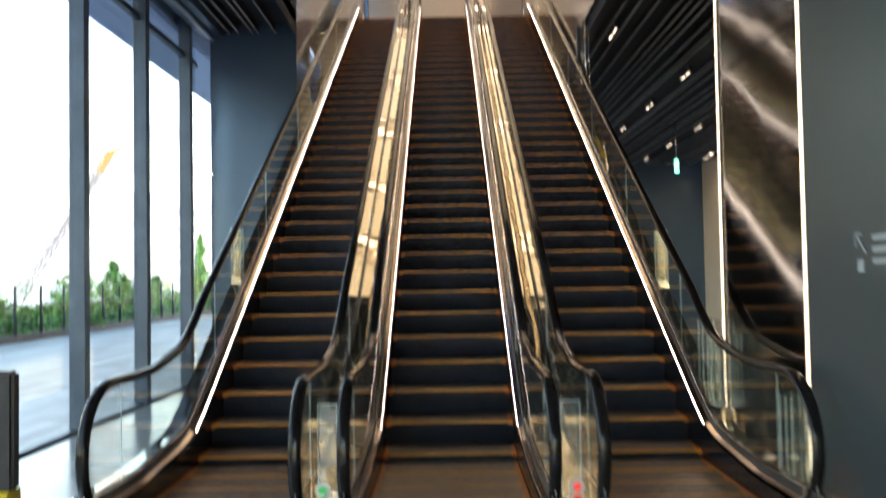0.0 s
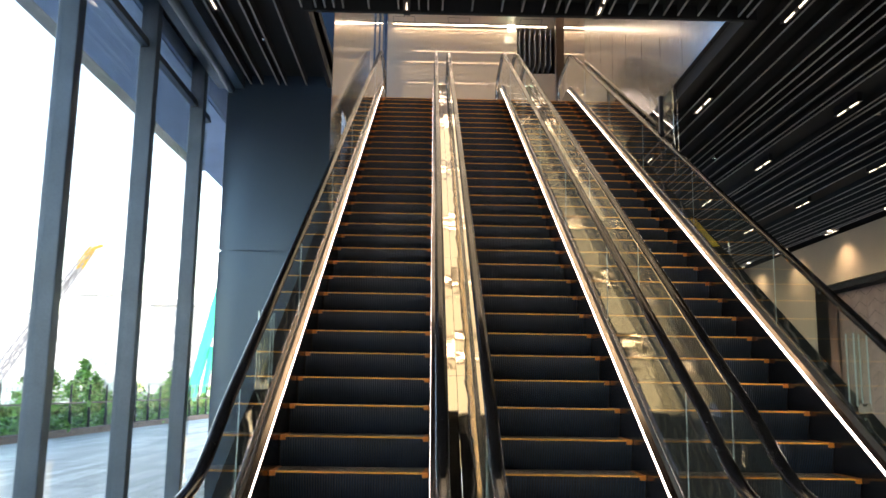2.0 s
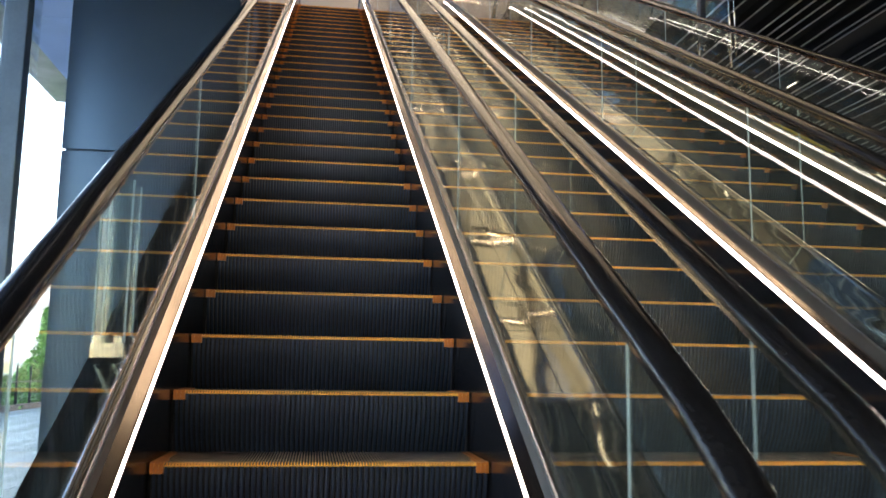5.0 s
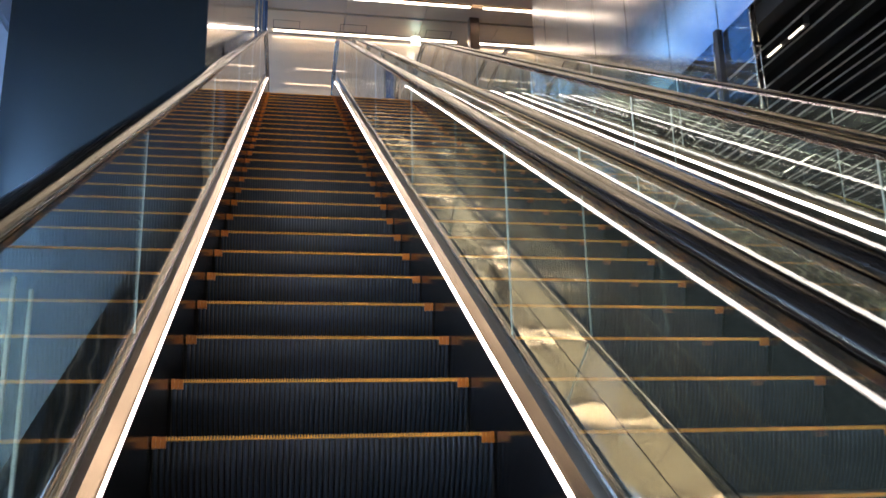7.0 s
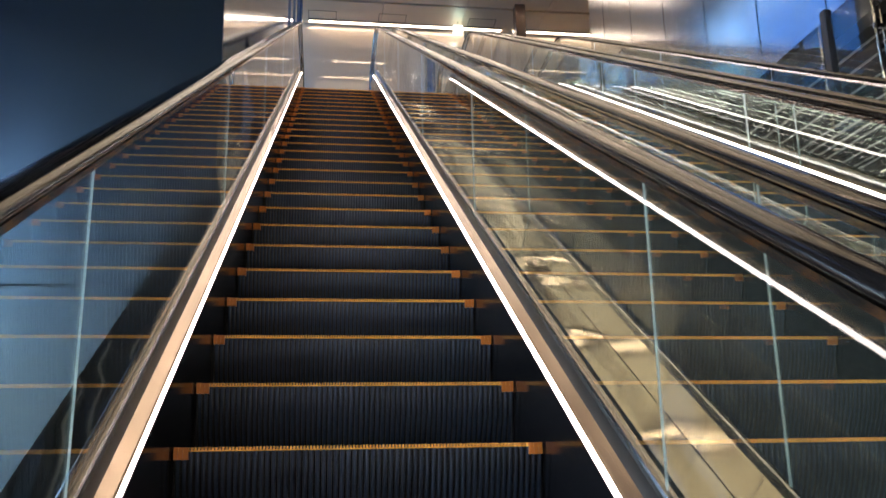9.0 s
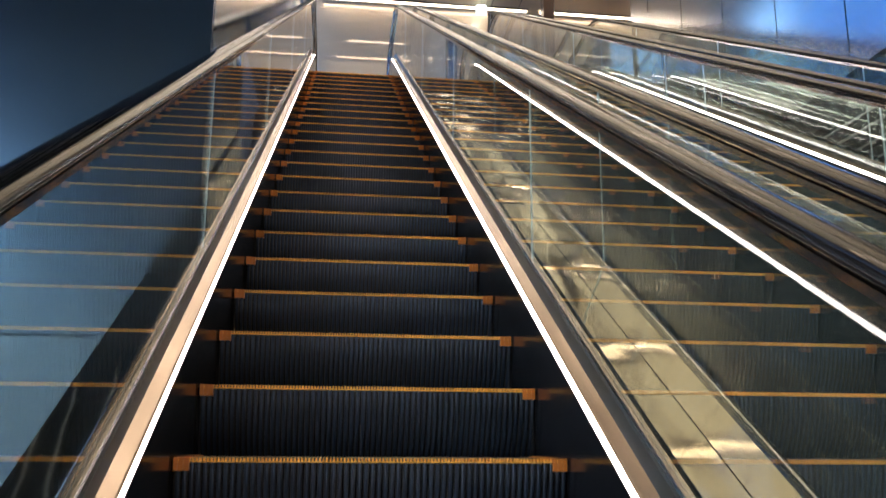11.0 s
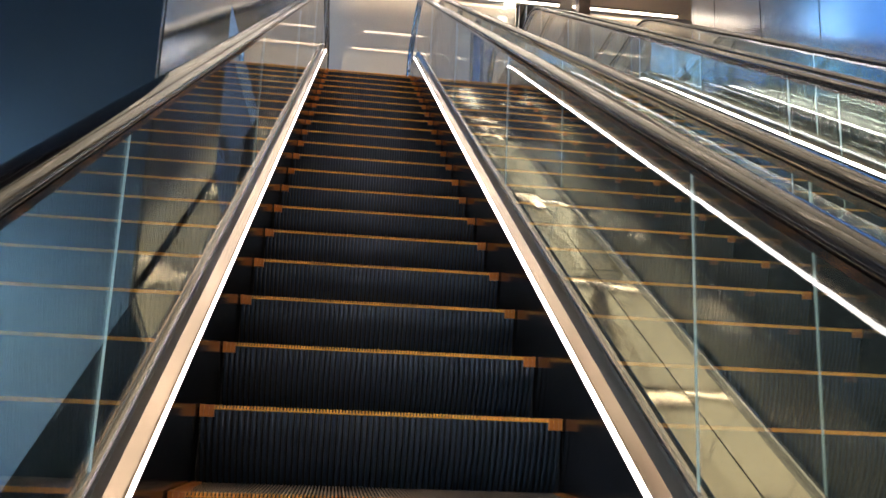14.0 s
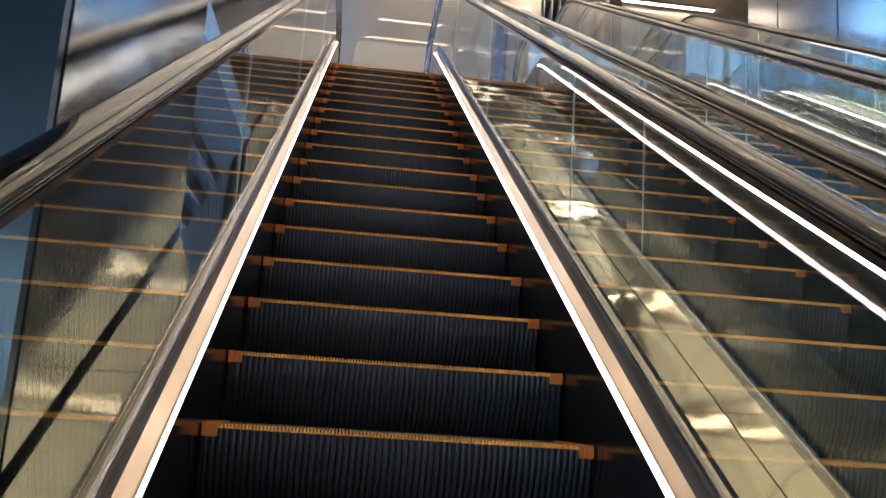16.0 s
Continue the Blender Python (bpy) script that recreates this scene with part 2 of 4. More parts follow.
def sweep(bm, path, section, mi=0, x=0.0, cap=True, smooth=False):
    """Sweeps a section (across, up) along a line in the y-z plane."""
    rings = []
    n = len(path)
    for i, (y, z) in enumerate(path):
        a, b = path[max(i - 1, 0)], path[min(i + 1, n - 1)]
        d = Vector((0, b[0] - a[0], b[1] - a[1])).normalized()
        up = Vector((0, -d.z, d.y))
        rings.append([bm.verts.new(Vector((x + s, y, z)) + up * t) for s, t in section])
    k = len(section)
    for r, q in zip(rings, rings[1:]):
        for i in range(k):
            f = bm.faces.new((r[i], r[(i + 1) % k], q[(i + 1) % k], q[i]))
            f.material_index = mi
            f.smooth = smooth
    if cap:
        bm.faces.new(rings[0][::-1]).material_index = mi
        bm.faces.new(rings[-1]).material_index = mi


def cyl(bm, a, b, r, n=12, r2=None, mi=0):
    a, b = Vector(a), Vector(b)
    d = (b - a).normalized()
    s = d.cross(Vector((0, 0, 1)))
    s = s.normalized() if s.length > 1e-4 else Vector((1, 0, 0))
    u = s.cross(d)
    r2 = r if r2 is None else r2
    ra, rb = ([bm.verts.new(p + (s * math.cos(2 * math.pi * i / n) + u * math.sin(2 * math.pi * i / n)) * q) for i in range(n)] for p, q in ((a, r), (b, r2)))
    for i in range(n):
        f = bm.faces.new((ra[i], ra[(i + 1) % n], rb[(i + 1) % n], rb[i]))
        f.smooth, f.material_index = True, mi
    bm.faces.new(ra[::-1]).material_index = mi
    bm.faces.new(rb).material_index = mi


def mesh_of(name, bm, *mats):
    bmesh.ops.recalc_face_normals(bm, faces=bm.faces)
    me = bpy.data.meshes.new(name)
    bm.to_mesh(me)
    bm.free()
    for m in mats:
        me.materials.append(m)
    return me


def part(name, bm, material, parent, label=""):
    mats = material if isinstance(material, tuple) else (material,)
    ob = new(name, mesh_of(name, bm, *mats))
    ob.parent = parent
    return tagged(ob, label)


def thing(name, bm, material, label, category, group="", kind=""):
    mats = material if isinstance(material, tuple) else (material,)
    return tagged(new(name, mesh_of(name, bm, *mats)), label, category, group, kind)


def empty(name, label, category, group="", at=(0, 0, 0), kind=""):
    ob = new(name)
    ob.location = at
    return tagged(ob, label, category, group, kind)


def structure(name, label, material, boxes, category="wall"):
    bm = bmesh.new()
    for b in boxes:
        box(bm, *b)
    return thing(name, bm, material, label, category, kind="structure")


# ---------------------------------------------------------------- plan
SL = math.tan(radians(30))
PITCH = 1.437          # from one escalator to the next
TOP = 7.6              # upper floor
CEIL = 5.1             # lower ceiling
UPC = 11.7             # upper ceiling
VX0, VX1, VY0 = -0.73, 3.53, 4.12   # opening in the lower ceiling
WY = 6.25              # dark wall beside the escalators
GX = -2.12             # glass front
YB = 19.2              # back wall above


def nose(y):
    """Height of the line of the step edges."""
    def soft(v, k):
        return k * math.log1p(math.exp(v / k)) if v / k < 30 else v
    up = soft((y - 0.43) * SL, 0.06)
    return TOP - soft(TOP - up, 0.06)


# floors, walls, ceilings
structure("floor", "grey stone floor of the lower hall", M_FLOOR, [(GX, 11, -16, -1.62, -0.3, 0), (3.75, 11, -1.62, 26, -0.3, 0), (GX, VX0 + 0.03, -1.62, WY, -0.3, 0), (-0.7, 3.75, -1.62, 26, -1.6, -1.2)], "floor")
structure("floor_upper", "stone floor of the upper hall", M_FLOOR, [(-6, 12, 14.9, YB, TOP - 0.3, TOP), (VX1 + 0.1, 12, 4.2, 14.9, TOP - 0.3, TOP), (-6, VX0 - 0.1, WY + 0.1, 14.9, TOP - 0.3, TOP)], "floor")
structure("wall_panel_dark", "dark blue-black metal panel wall beside the escalator", M_DARKWALL, [(GX + 0.12, VX0, WY, WY + 0.03, 3.035, UPC), (GX + 0.12, VX0, WY, WY + 0.03, -0.3, 3.015), (GX + 0.14, VX0 - 0.07, WY + 0.035, WY + 0.2, -0.3, UPC)])
structure("wall_north", "warm beige back wall of the upper hall", M_UPWALL, [(VX0 - 0.5, 2.92, YB, YB + 0.2, TOP - 0.3, UPC), (2.925, 4.05, YB, YB + 0.2, TOP - 0.3, 10.33), (4.055, 12, YB, YB + 0.2, TOP - 0.3, UPC)])
structure("alcove", "dark slatted alcove in the upper back wall", M_CEIL, [(2.9, 4.1, YB + 1.0, YB + 1.1, 10.2, UPC), (2.9, 2.92, YB + 0.2, YB + 1.0, 10.2, UPC), (4.05, 4.08, YB + 0.2, YB + 1.0, 10.2, UPC)])
structure("alcove_slats", "pale-edged slats in the dark alcove", M_FIN, [(2.98 + 0.15 * i, 3.0 + 0.15 * i, YB + 0.05, YB + 1.0, 10.6, UPC) for i in range(7)])


def panel_wall(name, label, backing, panels, material=M_STAINLESS):
    w = structure(name, label, M_CASE, [backing])
    for p in panels:
        bm = bmesh.new()
        box(bm, *p)
        part("panel", bm, material, w)
    return w


SIDE = 5.22            # lintel of the side opening on the left
panel_wall("wall_stainless_left", "brushed stainless steel wall panels along the escalator", (VX0 - 0.09, VX0 - 0.065, WY + 0.21, YB - 1.5, SIDE + 0.05, 7.63), [(VX0 - 0.06, VX0, WY + 0.045, WY + 1.245, -0.3, UPC)] + [(VX0 - 0.06, VX0, WY + 1.255 + i * 1.2, WY + 1.255 + i * 1.2 + 1.19, SIDE, UPC if i < 4 else 7.65) for i in range(8)] + [(VX0 - 0.06, VX0, WY + 6.1, WY + 10.89, 11.45, UPC)])
structure("soffit_side", "blue-grey metal soffit panels over the daylit side opening", M_CANOPY, [(a, b, WY + 0.3, 14.5, SIDE + 0.02 + 0.03 * k, SIDE + 0.06 + 0.03 * k) for k, (a, b) in enumerate(((-1.02, VX0 - 0.07), (-1.21, -1.05), (-1.45, -1.24), (GX, -1.48)))], "ceiling")
structure("soffit_fins", "dark fins between the soffit panels", M_MULL, [(a, a + 0.025, WY + 0.3, 14.5, SIDE - 0.06, SIDE + 0.2) for a in (-1.0475, -1.2375, -1.4775)], "trim")
panel_wall("wall_stainless_right", "brushed stainless steel wall panels above the opening", (VX1 + 0.065, VX1 + 0.1, VY0, 12.24, CEIL + 0.41, UPC), [(VX1, VX1 + 0.06, 4.07 + i * 0.95, min(12.24, 4.07 + i * 0.95 + 0.934), 5.24, UPC) for i in range(9)], M_BRUSHED)
structure("wall_east", "beige wall of the lower hall", M_BEIGE, [(9.9, 10.2, -16, 13.2, 0, CEIL), (9.9, 10.2, 16.6, 26, 0, CEIL), (9.9, 10.2, 13.2, 16.6, 4.0, CEIL), (10.5, 10.7, 13.0, 16.8, 0, 4.2)])
structure("wall_upper_east", "warm beige side wall of the upper hall", M_UPWALL, [(9.0, 9.2, 4.2, YB, TOP, UPC), (VX1 + 0.2, 9.0, 4.2, 4.4, TOP, UPC)])
structure("wall_far", "beige end wall of the lower hall", M_BEIGE, [(3.75, 10.2, 26, 26.2, 0, CEIL)])
# Unseen blocks that keep sun and stray sky off the terrace and halls.
structure("shade_storeys", "unseen dark storeys overhead, added to shade the terrace and halls", M_DARKWALL, [(GX - 0.1, 12.5, -16, YB + 3, UPC + 0.6, 45), (GX - 0.1, 12.5, -16, VY0 - 0.3, CEIL + 0.5, UPC + 0.6), (12.1, 12.5, -16, 27, 0, TOP - 0.4), (GX, 12.5, YB + 2.8, YB + 3, 0, UPC + 0.6)])
structure("wall_stone_right", "polished black metal panel wall with light lines", M_MARBLE, [(3.62, 3.9, -0.96, 0.53, 0, 2.99), (3.62, 3.9, -0.96, 0.53, 3.015, CEIL), (3.66, 3.88, -0.94, 0.51, 2.9, 3.1)])
structure("wall_dark_right", "plain dark grey wall", M_GREYWALL, [(3.6, 3.9, -16, -1.04, 0, CEIL)])
structure("wall_under_escalator", "dark side wall under the escalators", M_DARKWALL, [(3.58, 3.72, 0.7, 26, -0.3, 0.02)])


def ceiling():
    bm = bmesh.new()
    # black soffit with the opening
    for b in ((-3.3, 12, -16, VY0), (-3.3, VX0, VY0, WY), (VX1 + 0.12, 12, VY0, 26)):
        box(bm, b[0], b[1], b[2], b[3], CEIL + 0.12, CEIL + 0.3)
    # edge trims round the opening
    box(bm, VX0 - 0.05, VX1 + 0.17, VY0 - 0.05, VY0, CEIL - 0.02, CEIL + 0.4)
    box(bm, VX0 - 0.05, VX0, VY0, WY, CEIL - 0.02, CEIL + 0.4)
    box(bm, VX1 + 0.065, VX1 + 0.17, VY0, 26, CEIL - 0.02, CEIL + 0.4)
    box(bm, VX0 - 0.05, VX1 + 0.17, VY0 - 0.2, VY0 - 0.06, CEIL + 0.3, UPC)
    rng = random.Random(4)
    x = -1.72
    while x < 9.8:
        y1 = 26.0
        if x < VX0 - 0.08:
            y1 = WY
        elif x < VX1 + 0.2:
            y1 = VY0 - 0.06
        near = abs(((x - 0.24) / 1.886) - round((x - 0.24) / 1.886)) * 1.886 < 0.06
        if not near:
            box(bm, x - 0.006, x + 0.006, -16, y1, CEIL + 0.0125, CEIL + 0.11, 0)
            box(bm, x - 0.008, x + 0.008, -16, y1, CEIL, CEIL + 0.012, 1)
        x += rng.choice((0.09, 0.14, 0.2, 0.25, 0.29))
    return thing("ceiling", bm, (M_CEIL, M_FIN), "black slatted ceiling with thin pale fins", "ceiling", kind="structure")


ceiling()
structure("ceiling_upper", "warm beige metal ceiling panels of the upper hall", M_UPCEIL, [(-0.79 + i * 1.8, -0.79 + i * 1.8 + 1.79, y0, y1, UPC, UPC + 0.1) for i in range(7) for y0, y1 in ((VY0, 6.5), (6.51, 8.33), (8.34, 10.16), (10.17, 11.99), (12.0, 13.82), (13.83, 15.65), (15.66, 17.35), (17.5, 18.12), (18.2, YB + 2.6))] + [(-0.8, 12, VY0 - 0.2, YB + 2.7, UPC + 0.12, UPC + 0.3)], "ceiling")


def ceiling_hatch(x):
    bm = bmesh.new()
    for a in (0.0, 0.6):
        box(bm, a, a + 0.012, 0.0, 0.37, -0.004, 0.006)
    box(bm, 0.0, 0.612, 0.0, 0.012, -0.0045, 0.0055)
    box(bm, 0.0, 0.612, 0.358, 0.37, -0.0045, 0.0055)
    o = thing("ceiling_hatch", bm, M_CASE, "thin dark seam of a service hatch in the beige ceiling", "hatch", kind="structure")
    o.location = (x, 18.62, UPC)


for hx in HATCHES:
    ceiling_hatch(hx)


def ceiling_lamps():
    bm = bmesh.new()
    box(bm, -0.005, 0.005, -0.105, 0.105, -0.012, 0.0)
    lens = mesh_of("lens", bm, M_SPOT)
    bm = bmesh.new()
    for s in (-1, 1):
        box(bm, s * 0.026 - 0.005, s * 0.026 + 0.005, -0.32, 0.32, -0.012, 0.11)
    for y in (-0.32, 0, 0.31):
        box(bm, -0.03, 0.03, y, y + 0.008, -0.006, 0.11)
    box(bm, -0.03, 0.03, -0.32, 0.32, 0.002, 0.11)
    body = mesh_of("housing", bm, M_CASE)
    for i in range(-1, 6):
        for j in range(-3, 7):
            x, y = 0.24 + 1.886 * i, 3.88 + 2.82 * j
            if VX0 - 0.1 < x < VX1 + 0.2 and y > VY0 or x < VX0 and y > WY or x > 9.8:
                continue
            e = empty("ceiling_light", "slim recessed pair of warm linear lamps in the black ceiling", "ceiling light", "linear lamps in the slatted ceiling", (x, y, CEIL + 0.01))
            for nm, me, dy in (("housing", body, 0), ("lens", lens, -0.165), ("lens", lens, 0.165)):
                o = new(nm, me)
                o.parent = e
                o.location = (0, dy, 0)


ceiling_lamps()


def strip_light(x0, x1, y, z, w, mat_, label):
    e = empty("strip_light", label, "strip light", "light lines of the upper ceiling", ((x0 + x1) / 2, y, z))
    h = (x1 - x0) / 2
    bm = bmesh.new()
    n = 1 if w < 0.5 else 4
    for i in range(n):
        x = -h + 2 * h * i / n
        box(bm, x + (0.012 if i else 0), x + 2 * h / n, -w / 2, w / 2, -0.02, 0.0)
    part("diffuser", bm, mat_, e)
    bm = bmesh.new()
    box(bm, -h - 0.02, h + 0.02, -w / 2 - 0.015, -w / 2 - 0.002, -0.025, 0.03)
    box(bm, -h - 0.02, h + 0.02, w / 2 + 0.002, w / 2 + 0.015, -0.025, 0.03)
    part("frame", bm, M_CLAMP, e)


for x0, x1 in ((-0.6, 3.75), (4.05, 6.2)):
    strip_light(x0, x1, 19.05, UPC - 0.01, 0.09, M_STRIP, "long warm light line beside the back wall")
    strip_light(max(x0, -0.05), x1, 17.43, UPC - 0.01, 0.09, M_STRIP, "long warm light line across the beige ceiling")
for k in range(7):
    strip_light(-0.3, 3.4, 16.54 - 1.83 * k, UPC - 0.01, 0.07, M_STRIP2, "long warm light line across the beige ceiling")
    # out of view; the added glow shows only as gold mirrored in the steel decks
    strip_light(-0.5, 3.4, 15.63 - 1.83 * k, UPC - 0.01, 1.32, M_CEILGLOW, "broad unseen ceiling panel given a soft glow for the decks to mirror")


def column(x0, x1, y0, y1, material):
    bm = bmesh.new()
    box(bm, x0, x1, y0, y1, TOP, UPC)
    bmesh.ops.bevel(bm, geom=bm.edges[:], offset=0.01, segments=1, affect="EDGES")
    thing("column", bm, material, "dark metal-clad square column of the upper hall", "column", kind="structure")


column(-1.12, -0.71, 17.8, 18.2, M_DARKWALL)
column(3.83, 4.05, 17.9, 18.15, M_BRONZE)

# ---------------------------------------------------------------- escalators
WG = 0.584
Y0, Y1 = -1.6, 15.0     # ends of the balustrade


def step_meshes():
    """A step, its edge at the origin, tread behind and riser below."""
    bm = bmesh.new()
    w, d, h = 0.522, 0.363, 0.222
    # riser: broad rounded ribs with narrow grooves, curved inwards as it goes down
    n = 60
    prof = []
    for i in range(n):
        x0 = -w + 2 * w * i / n
        g = 2 * w / n
        prof += [(x0, 0.014), (x0 + g * 0.26, 0.014), (x0 + g * 0.34, 0.002), (x0 + g * 0.63, 0.0), (x0 + g * 0.92, 0.002)]
    prof.append((w, 0.014))
    rows = []
    for k in range(6):
        a = k / 5
        z = -0.006 - a * h
        yb = 0.004 + 0.09 * a ** 1.7
        rows.append([bm.verts.new((x, yb + dep, z)) for x, dep in prof])
    for r, q in zip(rows, rows[1:]):
        for i in range(len(prof) - 1):
            f = bm.faces.new((r[i], r[i + 1], q[i + 1], q[i]))
            f.smooth = True
            # groove faces get shade by colour
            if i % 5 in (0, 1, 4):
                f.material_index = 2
        for a, b in zip(r, q):
            bm.edges.get((a, b)).smooth = False
    # tread cleats
    n = 112
    prof = []
    for i in range(n):
        x0 = -w + 2 * w * i / n
        x1 = x0 + 2 * w / n
        m = x0 + (x1 - x0) * 0.5
        prof += [(x0, 0.0), (m, 0.0), (m, 0.013), (x1, 0.013)]
    prof.append((w, 0.0))
    t0 = [bm.verts.new((x, 0.012, -dep)) for x, dep in prof]
    t1 = [bm.verts.new((x, d + 0.02, -dep)) for x, dep in prof]
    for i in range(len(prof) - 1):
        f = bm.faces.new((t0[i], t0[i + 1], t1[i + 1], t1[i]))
        # tread grooves and flanks get the same painted shade
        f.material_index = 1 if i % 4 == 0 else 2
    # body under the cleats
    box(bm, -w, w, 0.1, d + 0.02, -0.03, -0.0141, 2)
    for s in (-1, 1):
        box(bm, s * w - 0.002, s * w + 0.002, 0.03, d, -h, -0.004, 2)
    step = mesh_of("step", bm, M_STEP, M_RIBTIP, M_STEPSHADE)
    bm = bmesh.new()
    # comb of yellow teeth on a thin lip
    for i in range(n):
        x0 = -w + 2 * w * i / n
        box(bm, x0, x0 + 2 * w / n * 0.5, -0.002, 0.018, -0.006, 0.0035)
    box(bm, -w, w, -0.0035, 0.004, -0.008, -0.005)
    for s in (-1, 1):
        for k in range(3):
            a = s * (w - 0.006 - 0.014 * k)
            box(bm, a - 0.0055, a + 0.0055, -0.006, d * 0.97 if k < 2 else 0.12, -0.03 + 0.004 * k, 0.0045 - 0.001 * k, 1)
        box(bm, min(s * w, s * (w - 0.04)), max(s * w, s * (w - 0.04)), -0.002, 0.03, -0.03, 0.0035, 1)
    edge = mesh_of("yellow_edge", bm, M_YELLOW, M_ORANGE)
    return step, edge


STEP, STEPEDGE = step_meshes()
PHASE = 0.15


def rail_path():
    """The handrail's loop: newel, run, newel."""
    hh = 1.05
    pts = []
    yb, yt = -1.05, 14.75
    r0, zc = 0.40, 0.45
    for i in range(15):
        a = -math.pi * 0.5 - i * math.pi / 14 * 1.0
        pts.append((yb + r0 * math.cos(a), zc + r0 * math.sin(a)))
    run = []
    for i in range(161):
        y = yb + (yt - yb) * i / 160
        up = nose(y)
        lift = 0.85 + 0.188 * min(1, max(0, (y + 0.3) / 1.2)) - 0.1 * min(1, max(0, (y - 13.2) / 1.2))
        run.append((y, up + lift))
    pts += run
    zt = run[-1][1]
    for i in range(1, 15):
        a = math.pi * 0.5 - i * math.pi / 14
        pts.append((yt + r0 * math.cos(a), zt - r0 + r0 * math.sin(a)))
    return pts


def rail_section():
    s = []
    for i in range(14):
        a = 2 * math.pi * i / 14
        s.append((0.037 * math.copysign(abs(math.cos(a)) ** 0.8, math.cos(a)), 0.006 + 0.019 * math.sin(a)))
    return s


RAIL = rail_path()


def rail_z(y):
    best = [p for p in RAIL[14:176]]
    for a, b in zip(best, best[1:]):
        if a[0] <= y <= b[0]:
            return a[1] + (b[1] - a[1]) * (y - a[0]) / (b[0] - a[0] + 1e-9)
    return None


def deck_z(y):
    """Top of the inner deck over the step edges."""
    return nose(y) + 0.25 - 0.1 * min(1, max(0, (0.6 - y) / 1.2)) - 0.03 * min(1, max(0, (y - 13.5) / 1.2))


def deck_line(dz, y0, y1, n=130):
    return [(y0 + (y1 - y0) * i / n, deck_z(y0 + (y1 - y0) * i / n) + dz) for i in range(n + 1)]


def glass_pane(y0, y1):
    """A pane between two upright joints, from the deck to the handrail."""
    bm = bmesh.new()
    n = 16
    cols = []
    for i in range(n + 1):
        y = y0 + (y1 - y0) * i / n
        zt = rail_z(min(max(y, -1.05), 14.75)) - 0.012
        if y < -1.05:
            zt = 0.45 + math.sqrt(max(0.0, 0.38 ** 2 - (y + 1.05) ** 2))
        if y > 14.75:
            zt = rail_z(14.75) - 0.4 + math.sqrt(max(0.0, 0.38 ** 2 - (y - 14.75) ** 2))
        zb = min(deck_z(y) + 0.04, zt - 0.02)
        cols.append([bm.verts.new((x, y, z)) for x, z in ((-0.002, zb), (0.002, zb), (0.002, zt), (-0.002, zt))])
    for a, b in zip(cols, cols[1:]):
        for i in range(4):
            bm.faces.new((a[i], a[(i + 1) % 4], b[(i + 1) % 4], b[i]))
    e1 = bm.faces.new(cols[0][::-1])
    e2 = bm.faces.new(cols[-1])
    e1.material_index = e2.material_index = 1
    return mesh_of("glass_pane", bm, M_GLASS, M_GLASSEDGE)


JOINTS = [-1.43, -0.89, 1.24, 3.37, 5.5, 7.63, 9.76, 11.89, 14.02, 15.12]
PANES = [glass_pane(a + 0.0015, b - 0.0015) for a, b in zip(JOINTS, JOINTS[1:])]


